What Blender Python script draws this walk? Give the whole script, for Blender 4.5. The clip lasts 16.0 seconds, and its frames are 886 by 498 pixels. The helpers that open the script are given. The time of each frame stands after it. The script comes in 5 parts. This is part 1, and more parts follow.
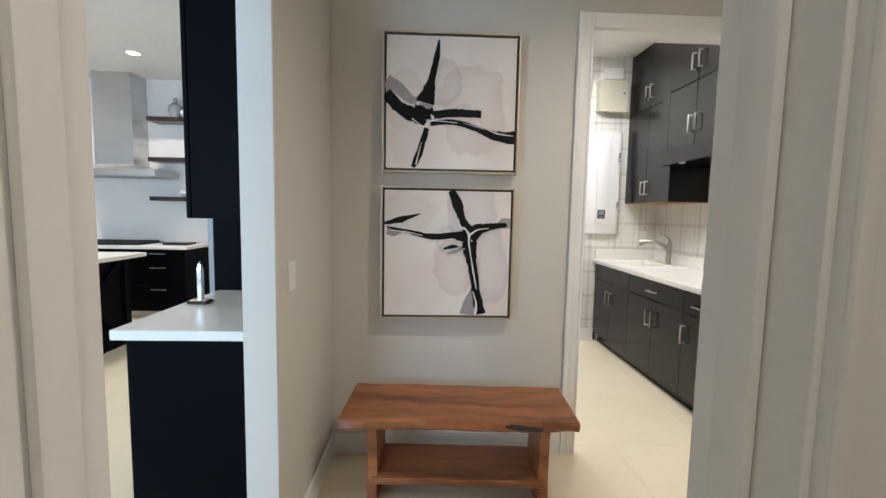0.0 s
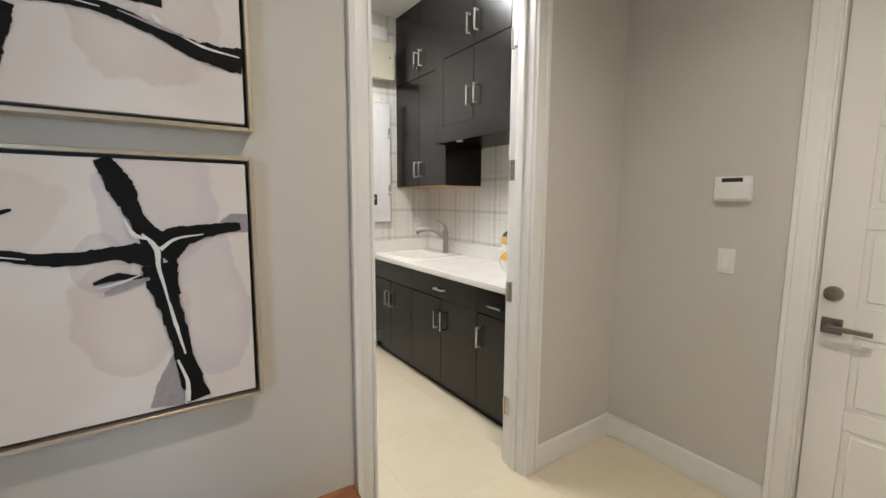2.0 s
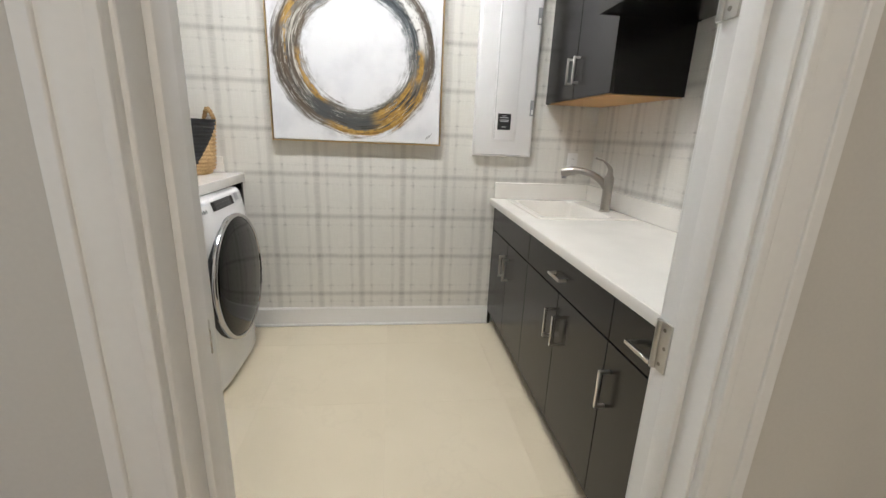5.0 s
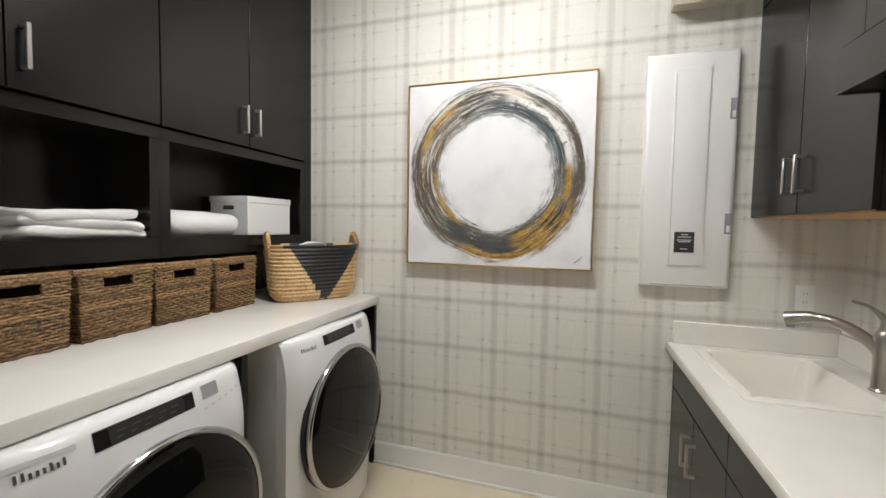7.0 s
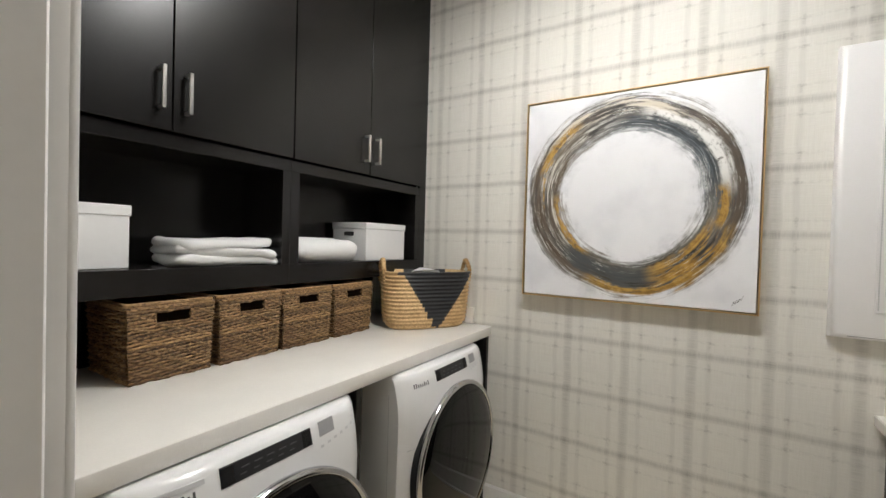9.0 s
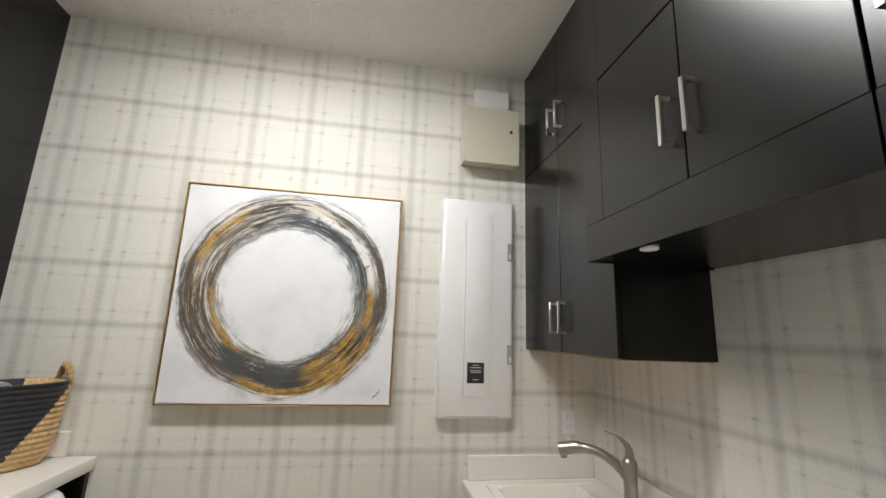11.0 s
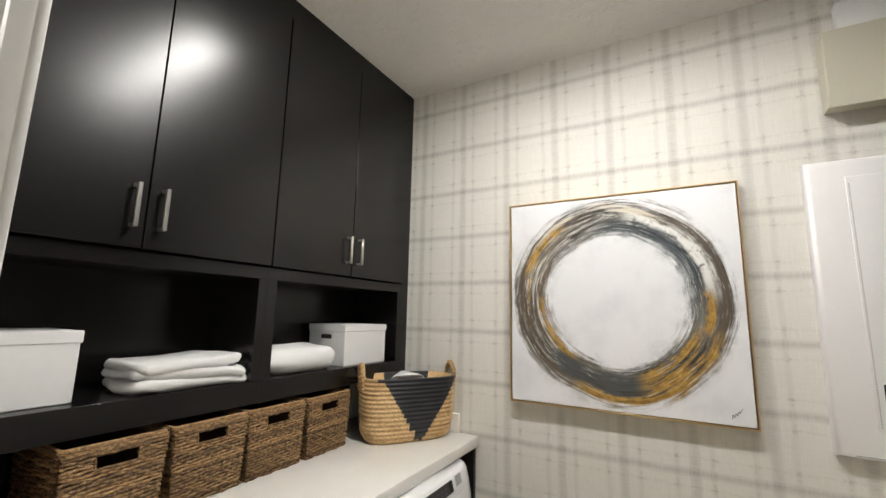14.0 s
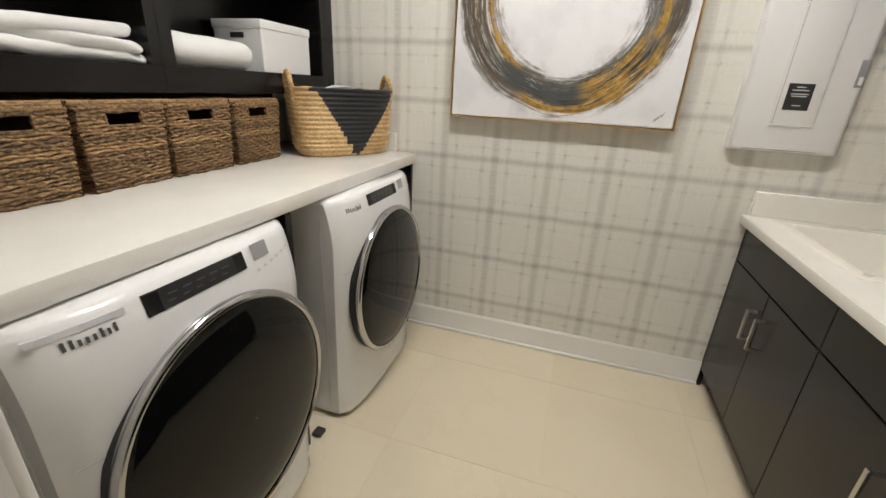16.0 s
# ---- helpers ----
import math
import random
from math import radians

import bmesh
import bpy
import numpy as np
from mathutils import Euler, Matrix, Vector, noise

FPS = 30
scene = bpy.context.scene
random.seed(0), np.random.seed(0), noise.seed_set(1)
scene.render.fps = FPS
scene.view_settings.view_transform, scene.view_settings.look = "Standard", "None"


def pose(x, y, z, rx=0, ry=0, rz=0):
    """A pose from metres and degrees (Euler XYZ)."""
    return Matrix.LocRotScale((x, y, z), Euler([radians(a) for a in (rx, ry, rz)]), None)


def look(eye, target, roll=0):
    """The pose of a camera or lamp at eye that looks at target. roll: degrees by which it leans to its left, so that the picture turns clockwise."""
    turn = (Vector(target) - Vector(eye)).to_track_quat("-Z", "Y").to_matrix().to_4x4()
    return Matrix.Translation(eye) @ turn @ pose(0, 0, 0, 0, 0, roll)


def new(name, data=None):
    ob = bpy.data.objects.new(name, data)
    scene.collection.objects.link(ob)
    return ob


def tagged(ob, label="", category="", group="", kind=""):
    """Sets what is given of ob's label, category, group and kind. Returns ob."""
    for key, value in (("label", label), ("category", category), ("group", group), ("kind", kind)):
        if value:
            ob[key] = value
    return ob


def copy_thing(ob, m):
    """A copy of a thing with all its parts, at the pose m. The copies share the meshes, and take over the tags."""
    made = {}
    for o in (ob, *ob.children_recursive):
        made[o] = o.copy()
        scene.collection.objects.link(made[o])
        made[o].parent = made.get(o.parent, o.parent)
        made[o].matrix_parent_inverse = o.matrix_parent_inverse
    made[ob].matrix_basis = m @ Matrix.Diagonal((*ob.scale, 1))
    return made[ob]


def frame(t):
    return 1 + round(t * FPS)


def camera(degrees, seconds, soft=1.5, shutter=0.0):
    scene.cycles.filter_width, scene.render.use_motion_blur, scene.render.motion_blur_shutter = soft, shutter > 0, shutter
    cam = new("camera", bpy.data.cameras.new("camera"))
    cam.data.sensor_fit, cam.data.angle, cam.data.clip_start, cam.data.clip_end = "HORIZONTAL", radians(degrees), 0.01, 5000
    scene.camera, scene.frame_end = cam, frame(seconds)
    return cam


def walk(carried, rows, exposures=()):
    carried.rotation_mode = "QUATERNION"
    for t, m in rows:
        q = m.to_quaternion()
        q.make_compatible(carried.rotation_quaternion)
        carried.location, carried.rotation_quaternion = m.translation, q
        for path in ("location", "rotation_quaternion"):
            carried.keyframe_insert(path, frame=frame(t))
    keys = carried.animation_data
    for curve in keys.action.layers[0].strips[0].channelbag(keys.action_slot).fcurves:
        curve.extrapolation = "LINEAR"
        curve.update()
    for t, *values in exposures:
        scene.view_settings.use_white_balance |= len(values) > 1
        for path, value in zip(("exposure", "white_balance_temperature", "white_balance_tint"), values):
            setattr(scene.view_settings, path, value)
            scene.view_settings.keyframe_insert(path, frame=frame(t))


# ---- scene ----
cam = camera(94.0, 16.0, soft=1.5)
PATH = [
    (0, (0.028, 0.204, 1.383), (0.102, 2.195, 1.209), 1.1),
    (0.5, (0.047, 0.46, 1.424), (0.378, 2.416, 1.174), 0.2),
    (1, (0.126, 0.701, 1.408), (0.724, 2.592, 1.153), 0.3),
    (1.5, (0.209, 0.903, 1.396), (1.127, 2.661, 1.143), 1.0),
    (2, (0.259, 1.104, 1.403), (1.384, 2.74, 1.167), 0.3),
    (2.5, (0.393, 1.221, 1.393), (1.488, 2.878, 1.155), 0.5),
    (3, (0.579, 1.335, 1.392), (1.505, 3.083, 1.094), 2.2),
    (3.2, (0.634, 1.398, 1.385), (1.514, 3.161, 1.042), 2.8),
    (5.3, (1.242, 2.045, 1.312), (1.411, 3.961, 0.771), 1.8),
    (5.5, (1.26, 2.096, 1.327), (1.388, 4.041, 0.877), 1.4),
    (6, (1.36, 2.22, 1.376), (1.296, 4.201, 1.111), 1.3),
    (6.5, (1.428, 2.326, 1.439), (1.122, 4.295, 1.265), 1.3),
    (7, (1.405, 2.428, 1.457), (0.799, 4.331, 1.347), 1.0),
    (7.5, (1.342, 2.509, 1.478), (0.433, 4.289, 1.405), 0.7),
    (8, (1.27, 2.52, 1.498), (0.136, 4.167, 1.457), 0.4),
    (8.5, (1.267, 2.52, 1.505), (0.032, 4.093, 1.469), 0.6),
    (9, (1.287, 2.532, 1.505), (0.228, 4.228, 1.471), 1.6),
    (9.5, (1.286, 2.567, 1.5), (0.722, 4.486, 1.5), 3.0),
    (10, (1.317, 2.601, 1.509), (1.427, 4.597, 1.571), 3.3),
    (10.2, (1.331, 2.6, 1.517), (1.683, 4.567, 1.611), 3.0),
    (12.3, (1.391, 2.542, 1.705), (1.413, 4.355, 2.549), -1.9),
    (12.5, (1.361, 2.524, 1.714), (1.234, 4.331, 2.563), -1.7),
    (13, (1.276, 2.512, 1.732), (0.799, 4.293, 2.507), -0.5),
    (13.5, (1.282, 2.528, 1.733), (0.481, 4.269, 2.306), 0.3),
    (14, (1.235, 2.565, 1.658), (0.268, 4.287, 1.973), 1.2),
    (14.5, (1.201, 2.573, 1.582), (0.178, 4.292, 1.591), 2.0),
    (15, (1.163, 2.593, 1.5), (0.188, 4.312, 1.192), 2.2),
    (15.5, (1.129, 2.581, 1.42), (0.294, 4.304, 0.84), 2.6),
    (16, (1.117, 2.571, 1.369), (0.57, 4.351, 0.642), 3.0),
]
EXPOSURES = [
    (0.0, 0.68, 6230, 10), (0.5, 0.62, 6380, 10), (1.0, 0.64, 6480, 10), (2.0, 0.52, 6380, 10), (3.0, 0.48, 6180, 10), (5.3, 0.24, 6180, 10), (6.0, 0.14, 6280, 10),
    (7.0, 0.04, 6380, 10), (8.5, -0.08, 6420, 10), (10.0, 0.0, 6430, 10), (12.3, -0.05, 6330, 10), (14.0, -0.04, 6560, 10), (15.0, 0.0, 6530, 10), (16.0, 0.12, 6640, 10),
]
walk(cam, [(t, look(eye, target, roll)) for t, eye, target, roll in PATH], EXPOSURES)

# ---- plan, in metres ----
CEIL = 3.06
XL, XR = -0.52, 2.54            # laundry side walls
YB = 4.675                      # laundry back wall
YD, YE = 2.493, 2.625            # door wall, hall side and laundry side
HX = 2.428                      # hall right wall
AX, AY = -0.50, 1.655           # alcove left wall: face and free end
DX0, DX1, DH = 0.906, 1.710, 2.380  # laundry door opening
NY0, NY1 = 0.51, 0.64           # wall with the near opening
NX0, NX1 = -0.332, 0.349
KX, KY, LY = -6.5, 5.95, -4.0   # kitchen left wall, far wall, living end wall

# ---- world and lights ----
world = bpy.data.worlds.new("sky")
scene.world = world
world.use_nodes = True
wn = world.node_tree
sky = wn.nodes.new("ShaderNodeTexSky")
sky.sky_type, sky.sun_disc = "NISHITA", False
sky.sun_elevation, sky.sun_rotation = radians(40), radians(150)
wn.links.new(sky.outputs[0], wn.nodes["Background"].inputs[0])
wn.nodes["Background"].inputs[1].default_value = 0.1


def area_light(name, m, size, power, color, size_y=0.0):
    data = bpy.data.lights.new(name, "AREA")
    data.shape = "RECTANGLE" if size_y else "DISK"
    data.size, data.energy, data.color = size, power, color
    if size_y:
        data.size_y = size_y
    ob = new(name, data)
    ob.matrix_world = m
    return ob


TUBE_STRENGTH = 64.0
WARM = (1.0, 0.895, 0.775)
# daylight in the living room window and warm recessed lamps
area_light("window_daylight", pose(-3.3, LY + 0.05, 1.5, 90, 0, 0), 4.2, 195, (0.54, 0.75, 1.0), 2.2)
# hall, vestibule and all but one kitchen downlight are unseen, added for light
DOWNLIGHTS = [(1.15, 1.22, 100), (-3.22, 5.0, 90), (-4.9, 5.0, 90), (-1.6, 3.4, 80), (-3.4, 2.6, 80), (0.3, -0.6, 50)]
for lx, ly, lp in DOWNLIGHTS:
    data = bpy.data.lights.new("downlight_beam", "SPOT")
    data.energy, data.color, data.spot_size, data.spot_blend, data.shadow_soft_size = lp, WARM, radians(140), 0.9, 0.07
    new("downlight_beam", data).matrix_world = pose(lx, ly, CEIL - 0.015)


# ---- node helpers ----
class Nodes:
    """A material's nodes, with short calls for arithmetic."""

    def __init__(self, name):
        self.mat = bpy.data.materials.new(name)
        self.mat.use_nodes = True
        self.tree = self.mat.node_tree
        self.bsdf = self.tree.nodes["Principled BSDF"]

    def put(self, sock, value):
        if isinstance(value, bpy.types.NodeSocket):
            self.tree.links.new(value, sock)
        elif isinstance(value, (tuple, list)) and len(value) == 3 and sock.type == "RGBA":
            sock.default_value = (*value, 1)
        else:
            sock.default_value = value

    def node(self, kind, **inputs):
        n = self.tree.nodes.new(kind)
        for key, value in inputs.items():
            self.put(n.inputs[int(key[1:])] if key[0] == "i" and key[1:].isdigit() else n.inputs[key], value)
        return n

    def math(self, op, a, b=0.0, c=0.0):
        n = self.tree.nodes.new("ShaderNodeMath")
        n.operation = op
        for sock, v in zip(n.inputs, (a, b, c)):
            self.put(sock, v)
        return n.outputs[0]

    def step(self, v, lo, hi):
        n = self.tree.nodes.new("ShaderNodeMapRange")
        n.interpolation_type = "SMOOTHSTEP"
        for sock, x in zip(n.inputs[:5], (v, lo, hi, 0.0, 1.0)):
            self.put(sock, x)
        return n.outputs[0]

    def mix(self, f, a, b, blend="MIX"):
        n = self.tree.nodes.new("ShaderNodeMix")
        n.data_type, n.blend_type = "RGBA", blend
        self.put(n.inputs[0], f)
        self.put(n.inputs[6], a)
        self.put(n.inputs[7], b)
        return n.outputs[2]

    def coords(self, kind="Object"):
        return self.tree.nodes.new("ShaderNodeTexCoord").outputs[kind]

    def scaled(self, vec, sx, sy, sz):
        n = self.tree.nodes.new("ShaderNodeVectorMath")
        n.operation = "MULTIPLY"
        self.put(n.inputs[0], vec)
        n.inputs[1].default_value = (sx, sy, sz)
        return n.outputs[0]

    def split(self, vec):
        n = self.tree.nodes.new("ShaderNodeSeparateXYZ")
        self.put(n.inputs[0], vec)
        return n.outputs

    def join(self, x, y, z):
        n = self.tree.nodes.new("ShaderNodeCombineXYZ")
        for sock, v in zip(n.inputs, (x, y, z)):
            self.put(sock, v)
        return n.outputs[0]

    def noise(self, vec, scale, detail=3.0, rough=0.5):
        n = self.node("ShaderNodeTexNoise", Vector=vec, Scale=scale, Detail=detail, Roughness=rough)
        return n.outputs["Fac"]

    def bump(self, height, strength, distance):
        n = self.node("ShaderNodeBump", Height=height, Strength=strength, Distance=distance)
        self.put(self.bsdf.inputs["Normal"], n.outputs[0])

    def set(self, **values):
        for key, v in values.items():
            self.put(self.bsdf.inputs[key.replace("_", " ")], v)
        return self.mat


def surface(name, color, rough, metal=0.0, var=0.06, scale=3.0, fine=60.0, bump=0.05, depth=0.002, coat=0.0, stretch=(1, 1, 1), spec=0.5):
    """A plain surface with soft stains, fine grain and relief."""
    n = Nodes(name)
    p = n.scaled(n.coords(), *stretch)
    big, small = n.noise(p, scale, 3), n.noise(p, fine, 4)
    f = n.math("ADD", n.math("MULTIPLY", big, 0.6), n.math("MULTIPLY", small, 0.4))
    lo, hi = tuple(c * (1 - var) for c in color), tuple(min(1, c * (1 + var)) for c in color)
    col = n.mix(n.step(f, 0.3, 0.7), lo, hi)
    r = n.math("ADD", rough - 0.05, n.math("MULTIPLY", big, 0.1))
    if bump:
        n.bump(small, bump, depth)
    return n.set(Base_Color=col, Roughness=r, Metallic=metal, Coat_Weight=coat, Specular_IOR_Level=spec)


M = {}
M["paint"] = surface("wall_paint", (0.60, 0.575, 0.53), 0.62, var=0.03, scale=1.2, fine=140, bump=0.12, depth=0.001)
M["trim"] = surface("trim_paint", (0.80, 0.79, 0.77), 0.36, var=0.02, fine=90, bump=0.04, depth=0.001)
M["door_white"] = surface("door_paint", (0.80, 0.78, 0.75), 0.34, var=0.02, fine=80, bump=0.04, depth=0.001)
M["grout"] = surface("grout", (0.66, 0.585, 0.44), 0.8, var=0.08)
M["nickel"] = surface("satin_nickel", (0.62, 0.60, 0.57), 0.28, metal=1.0, var=0.05, fine=200, bump=0.02)
M["bronze"] = surface("dark_nickel", (0.30, 0.28, 0.25), 0.32, metal=1.0, var=0.05)
M["brushed"] = surface("brushed_nickel", (0.40, 0.375, 0.34), 0.33, metal=1.0, var=0.06, fine=160, bump=0.03)
M["steel"] = surface("brushed_steel", (0.58, 0.57, 0.55), 0.32, metal=1.0, var=0.05, fine=80, bump=0.0, stretch=(1, 1, 8))
M["chrome"] = surface("chrome", (0.52, 0.52, 0.53), 0.13, metal=1.0, var=0.02, bump=0)
M["quartz"] = surface("quartz_worktop", (0.81, 0.785, 0.735), 0.24, var=0.03, scale=6, fine=220, bump=0.0)
M["sink"] = surface("sink_composite", (0.82, 0.79, 0.73), 0.18, var=0.015, bump=0.0)
M["appliance"] = surface("appliance_enamel", (0.78, 0.78, 0.78), 0.16, var=0.015, bump=0.0, coat=0.3)
M["grey_plastic"] = surface("grey_plastic", (0.30, 0.30, 0.31), 0.4, var=0.05)
M["light_grey"] = surface("light_grey_plastic", (0.55, 0.55, 0.56), 0.35, var=0.04)
M["black_gloss"] = surface("black_gloss", (0.008, 0.008, 0.009), 0.12, var=0.1, bump=0, spec=0.35)
M["strip"] = surface("control_strip_plastic", (0.022, 0.022, 0.024), 0.3, var=0.1)
M["mark_grey"] = surface("mark_grey", (0.11, 0.11, 0.115), 0.35, metal=0.6, var=0.1)
M["black_matt"] = surface("black_rubber", (0.02, 0.02, 0.02), 0.6, var=0.1)
M["white_plastic"] = surface("white_plastic", (0.80, 0.80, 0.79), 0.38, var=0.02, fine=150, bump=0.05)
M["panel_white"] = surface("panel_enamel", (0.80, 0.79, 0.79), 0.32, var=0.02, fine=300, bump=0.06, depth=0.001)
M["beige_metal"] = surface("beige_enamel", (0.56, 0.53, 0.43), 0.4, var=0.03, fine=200, bump=0.08)
M["gold"] = surface("gold_leaf_frame", (0.72, 0.52, 0.27), 0.3, metal=0.9, var=0.08)
M["champagne"] = surface("champagne_frame", (0.60, 0.53, 0.42), 0.36, metal=0.7, var=0.08, fine=120, stretch=(1, 1, 1))
M["black_paint"] = surface("black_paint_stroke", (0.008, 0.0075, 0.008), 0.6, var=0.3, fine=120, bump=0.3, spec=0.15)
M["grey_wash"] = surface("grey_wash_stroke", (0.34, 0.31, 0.32), 0.6, var=0.15)
M["lilac_wash"] = surface("lilac_wash", (0.66, 0.60, 0.63), 0.6, var=0.05)
M["beige_wash"] = surface("beige_wash", (0.67, 0.60, 0.54), 0.6, var=0.05)
M["white_stroke"] = surface("white_stroke", (0.78, 0.76, 0.74), 0.5, var=0.05)
M["towel"] = surface("terry_towel", (0.80, 0.80, 0.79), 0.95, var=0.03, fine=420, bump=0.7, depth=0.004)
M["box_white"] = surface("paper_box", (0.78, 0.78, 0.78), 0.55, var=0.02)
M["glass_dark"] = surface("tinted_door_glass", (0.004, 0.004, 0.004), 0.04, var=0.05, bump=0, spec=0.28)
M["kitchen_tile"] = surface("kitchen_wall_tile", (0.74, 0.71, 0.68), 0.3, var=0.03)
M["under_wood"] = surface("cabinet_underside", (0.55, 0.32, 0.13), 0.5, var=0.12, stretch=(1, 8, 1))
M["seagrass_black"] = surface("dyed_seagrass", (0.018, 0.019, 0.022), 0.42, var=0.4, fine=90, bump=0.4)


def painted_wood(name, color, rough=0.23, spec=0.45):
    """Dark stained slab fronts: faint vertical grain under a satin lacquer."""
    n = Nodes(name)
    p = n.coords()
    grain = n.noise(n.scaled(p, 60, 60, 2.5), 1.0, 5, 0.6)
    big = n.noise(p, 2.0, 2)
    col = n.mix(n.step(grain, 0.35, 0.7), tuple(c * 0.85 for c in color), tuple(c * 1.18 for c in color))
    n.bump(grain, 0.04, 0.001)
    return n.set(Base_Color=col, Roughness=n.math("ADD", rough, n.math("MULTIPLY", big, 0.06)), Specular_IOR_Level=spec)


M["espresso"] = painted_wood("espresso_lacquer", (0.0062, 0.0054, 0.0052))
M["espresso_navy"] = painted_wood("navy_black_lacquer", (0.0025, 0.003, 0.0045), 0.42, 0.03)
M["floating_wood"] = painted_wood("dark_shelf_wood", (0.030, 0.018, 0.012))


def ceiling_material():
    n = Nodes("knockdown_ceiling")
    p = n.coords()
    blobs = n.step(n.noise(p, 16, 4, 0.55), 0.50, 0.58)
    n.bump(n.math("ADD", blobs, n.math("MULTIPLY", n.noise(p, 120, 3), 0.15)), 0.55, 0.006)
    return n.set(Base_Color=n.mix(n.noise(p, 1.5), (0.78, 0.765, 0.74), (0.83, 0.815, 0.79)), Roughness=0.85)


def wallpaper_material():
    """Woven-look plaid: soft grey bands every 27 cm both ways, with short ticks beside their crossings."""
    n = Nodes("plaid_wallpaper")
    p = n.coords()
    x, y, z = n.split(p)
    u = n.math("ADD", x, y)
    fibre_u = n.noise(n.join(n.math("MULTIPLY", u, 9), 0.0, n.math("MULTIPLY", z, 190)), 1.0, 4, 0.65)
    fibre_v = n.noise(n.join(n.math("MULTIPLY", u, 190), 3.0, n.math("MULTIPLY", z, 9)), 1.0, 4, 0.65)
    wobble = n.math("MULTIPLY", n.math("SUBTRACT", n.noise(p, 9, 2), 0.5), 0.05)

    def near(coord, start, period, half, soft):
        f = n.math("FRACT", n.math("ADD", n.math("DIVIDE", n.math("SUBTRACT", coord, start), period), n.math("ADD", 0.5, wobble)))
        d = n.math("MULTIPLY", n.math("ABSOLUTE", n.math("SUBTRACT", f, 0.5)), period)
        return n.math("SUBTRACT", 1.0, n.step(d, half, half + soft))

    us, zs = 0.449 + YB, 0.232
    broad_v, broad_h = near(u, us, 0.2725, 0.011, 0.016), near(z, zs, 0.268, 0.010, 0.014)
    core_v, core_h = near(u, us, 0.2725, 0.004, 0.006), near(z, zs, 0.268, 0.004, 0.006)
    side_v = n.math("ADD", near(u, us + 0.066, 0.2725, 0.0025, 0.006), near(u, us - 0.066, 0.2725, 0.0025, 0.006))
    side_h = n.math("ADD", near(z, zs + 0.058, 0.268, 0.0025, 0.006), near(z, zs - 0.058, 0.268, 0.0025, 0.006))
    wide_v = n.math("ADD", near(u, us + 0.064, 0.2725, 0.004, 0.012), near(u, us - 0.064, 0.2725, 0.004, 0.012))
    by_h = n.math("SUBTRACT", near(z, zs, 0.268, 0.066, 0.010), near(z, zs, 0.268, 0.026, 0.010))
    by_v = n.math("SUBTRACT", near(u, us, 0.2725, 0.080, 0.010), near(u, us, 0.2725, 0.046, 0.010))
    dash_v = n.step(n.noise(n.join(n.math("MULTIPLY", u, 60), 0.0, n.math("MULTIPLY", z, 95)), 1.0, 2), 0.38, 0.60)
    dash_h = n.step(n.noise(n.join(n.math("MULTIPLY", u, 95), 0.0, n.math("MULTIPLY", z, 60)), 1.0, 2), 0.38, 0.60)
    vert = n.math("ADD", n.math("MULTIPLY", broad_v, n.math("ADD", 0.06, n.math("MULTIPLY", n.step(fibre_u, 0.25, 0.75), 0.38))), n.math("MULTIPLY", core_v, 0.06))
    hori = n.math("ADD", n.math("MULTIPLY", broad_h, n.math("ADD", 0.06, n.math("MULTIPLY", n.step(fibre_v, 0.25, 0.75), 0.36))), n.math("MULTIPLY", core_h, 0.16))
    ticks = n.math("MULTIPLY", n.math("ADD", n.math("MULTIPLY", n.math("MULTIPLY", side_v, by_h), dash_v), n.math("MULTIPLY", n.math("MULTIPLY", side_h, by_v), dash_h)), 0.20)
    thin = n.math("ADD", ticks, n.math("MULTIPLY", n.math("ADD", n.math("MULTIPLY", wide_v, n.math("ADD", 0.4, n.math("MULTIPLY", fibre_u, 1.2))), n.math("MULTIPLY", side_h, dash_v)), 0.13))
    ink = n.math("MINIMUM", n.math("ADD", n.math("ADD", vert, hori), thin), 0.95)
    weave = n.math("ADD", n.math("MULTIPLY", fibre_u, 0.5), n.math("MULTIPLY", fibre_v, 0.5))
    ground = n.mix(n.step(weave, 0.3, 0.7), (0.685, 0.663, 0.612), (0.765, 0.748, 0.698))
    n.bump(weave, 0.06, 0.001)
    return n.set(Base_Color=n.mix(ink, ground, (0.315, 0.30, 0.275)), Roughness=0.6)


def floor_material():
    n = Nodes("cream_porcelain")
    p = n.coords("Object")
    w = n.node("ShaderNodeObjectInfo").outputs["Random"]
    q = n.node("ShaderNodeVectorMath", i0=p, i1=n.join(n.math("MULTIPLY", w, 7.0), n.math("MULTIPLY", w, 13.0), 0.0)).outputs[0]
    cloud = n.noise(q, 1.6, 4)
    vein = n.math("ABSOLUTE", n.math("SUBTRACT", n.noise(q, 1.3, 5, 0.6), 0.5))
    v = n.math("SUBTRACT", 1.0, n.step(vein, 0.0, 0.012))
    col = n.mix(n.step(cloud, 0.3, 0.7), (0.675, 0.595, 0.445), (0.715, 0.635, 0.485))
    col = n.mix(n.math("MULTIPLY", v, 0.06), col, (0.42, 0.34, 0.25))
    return n.set(Base_Color=col, Roughness=n.math("ADD", 0.30, n.math("MULTIPLY", cloud, 0.12)))


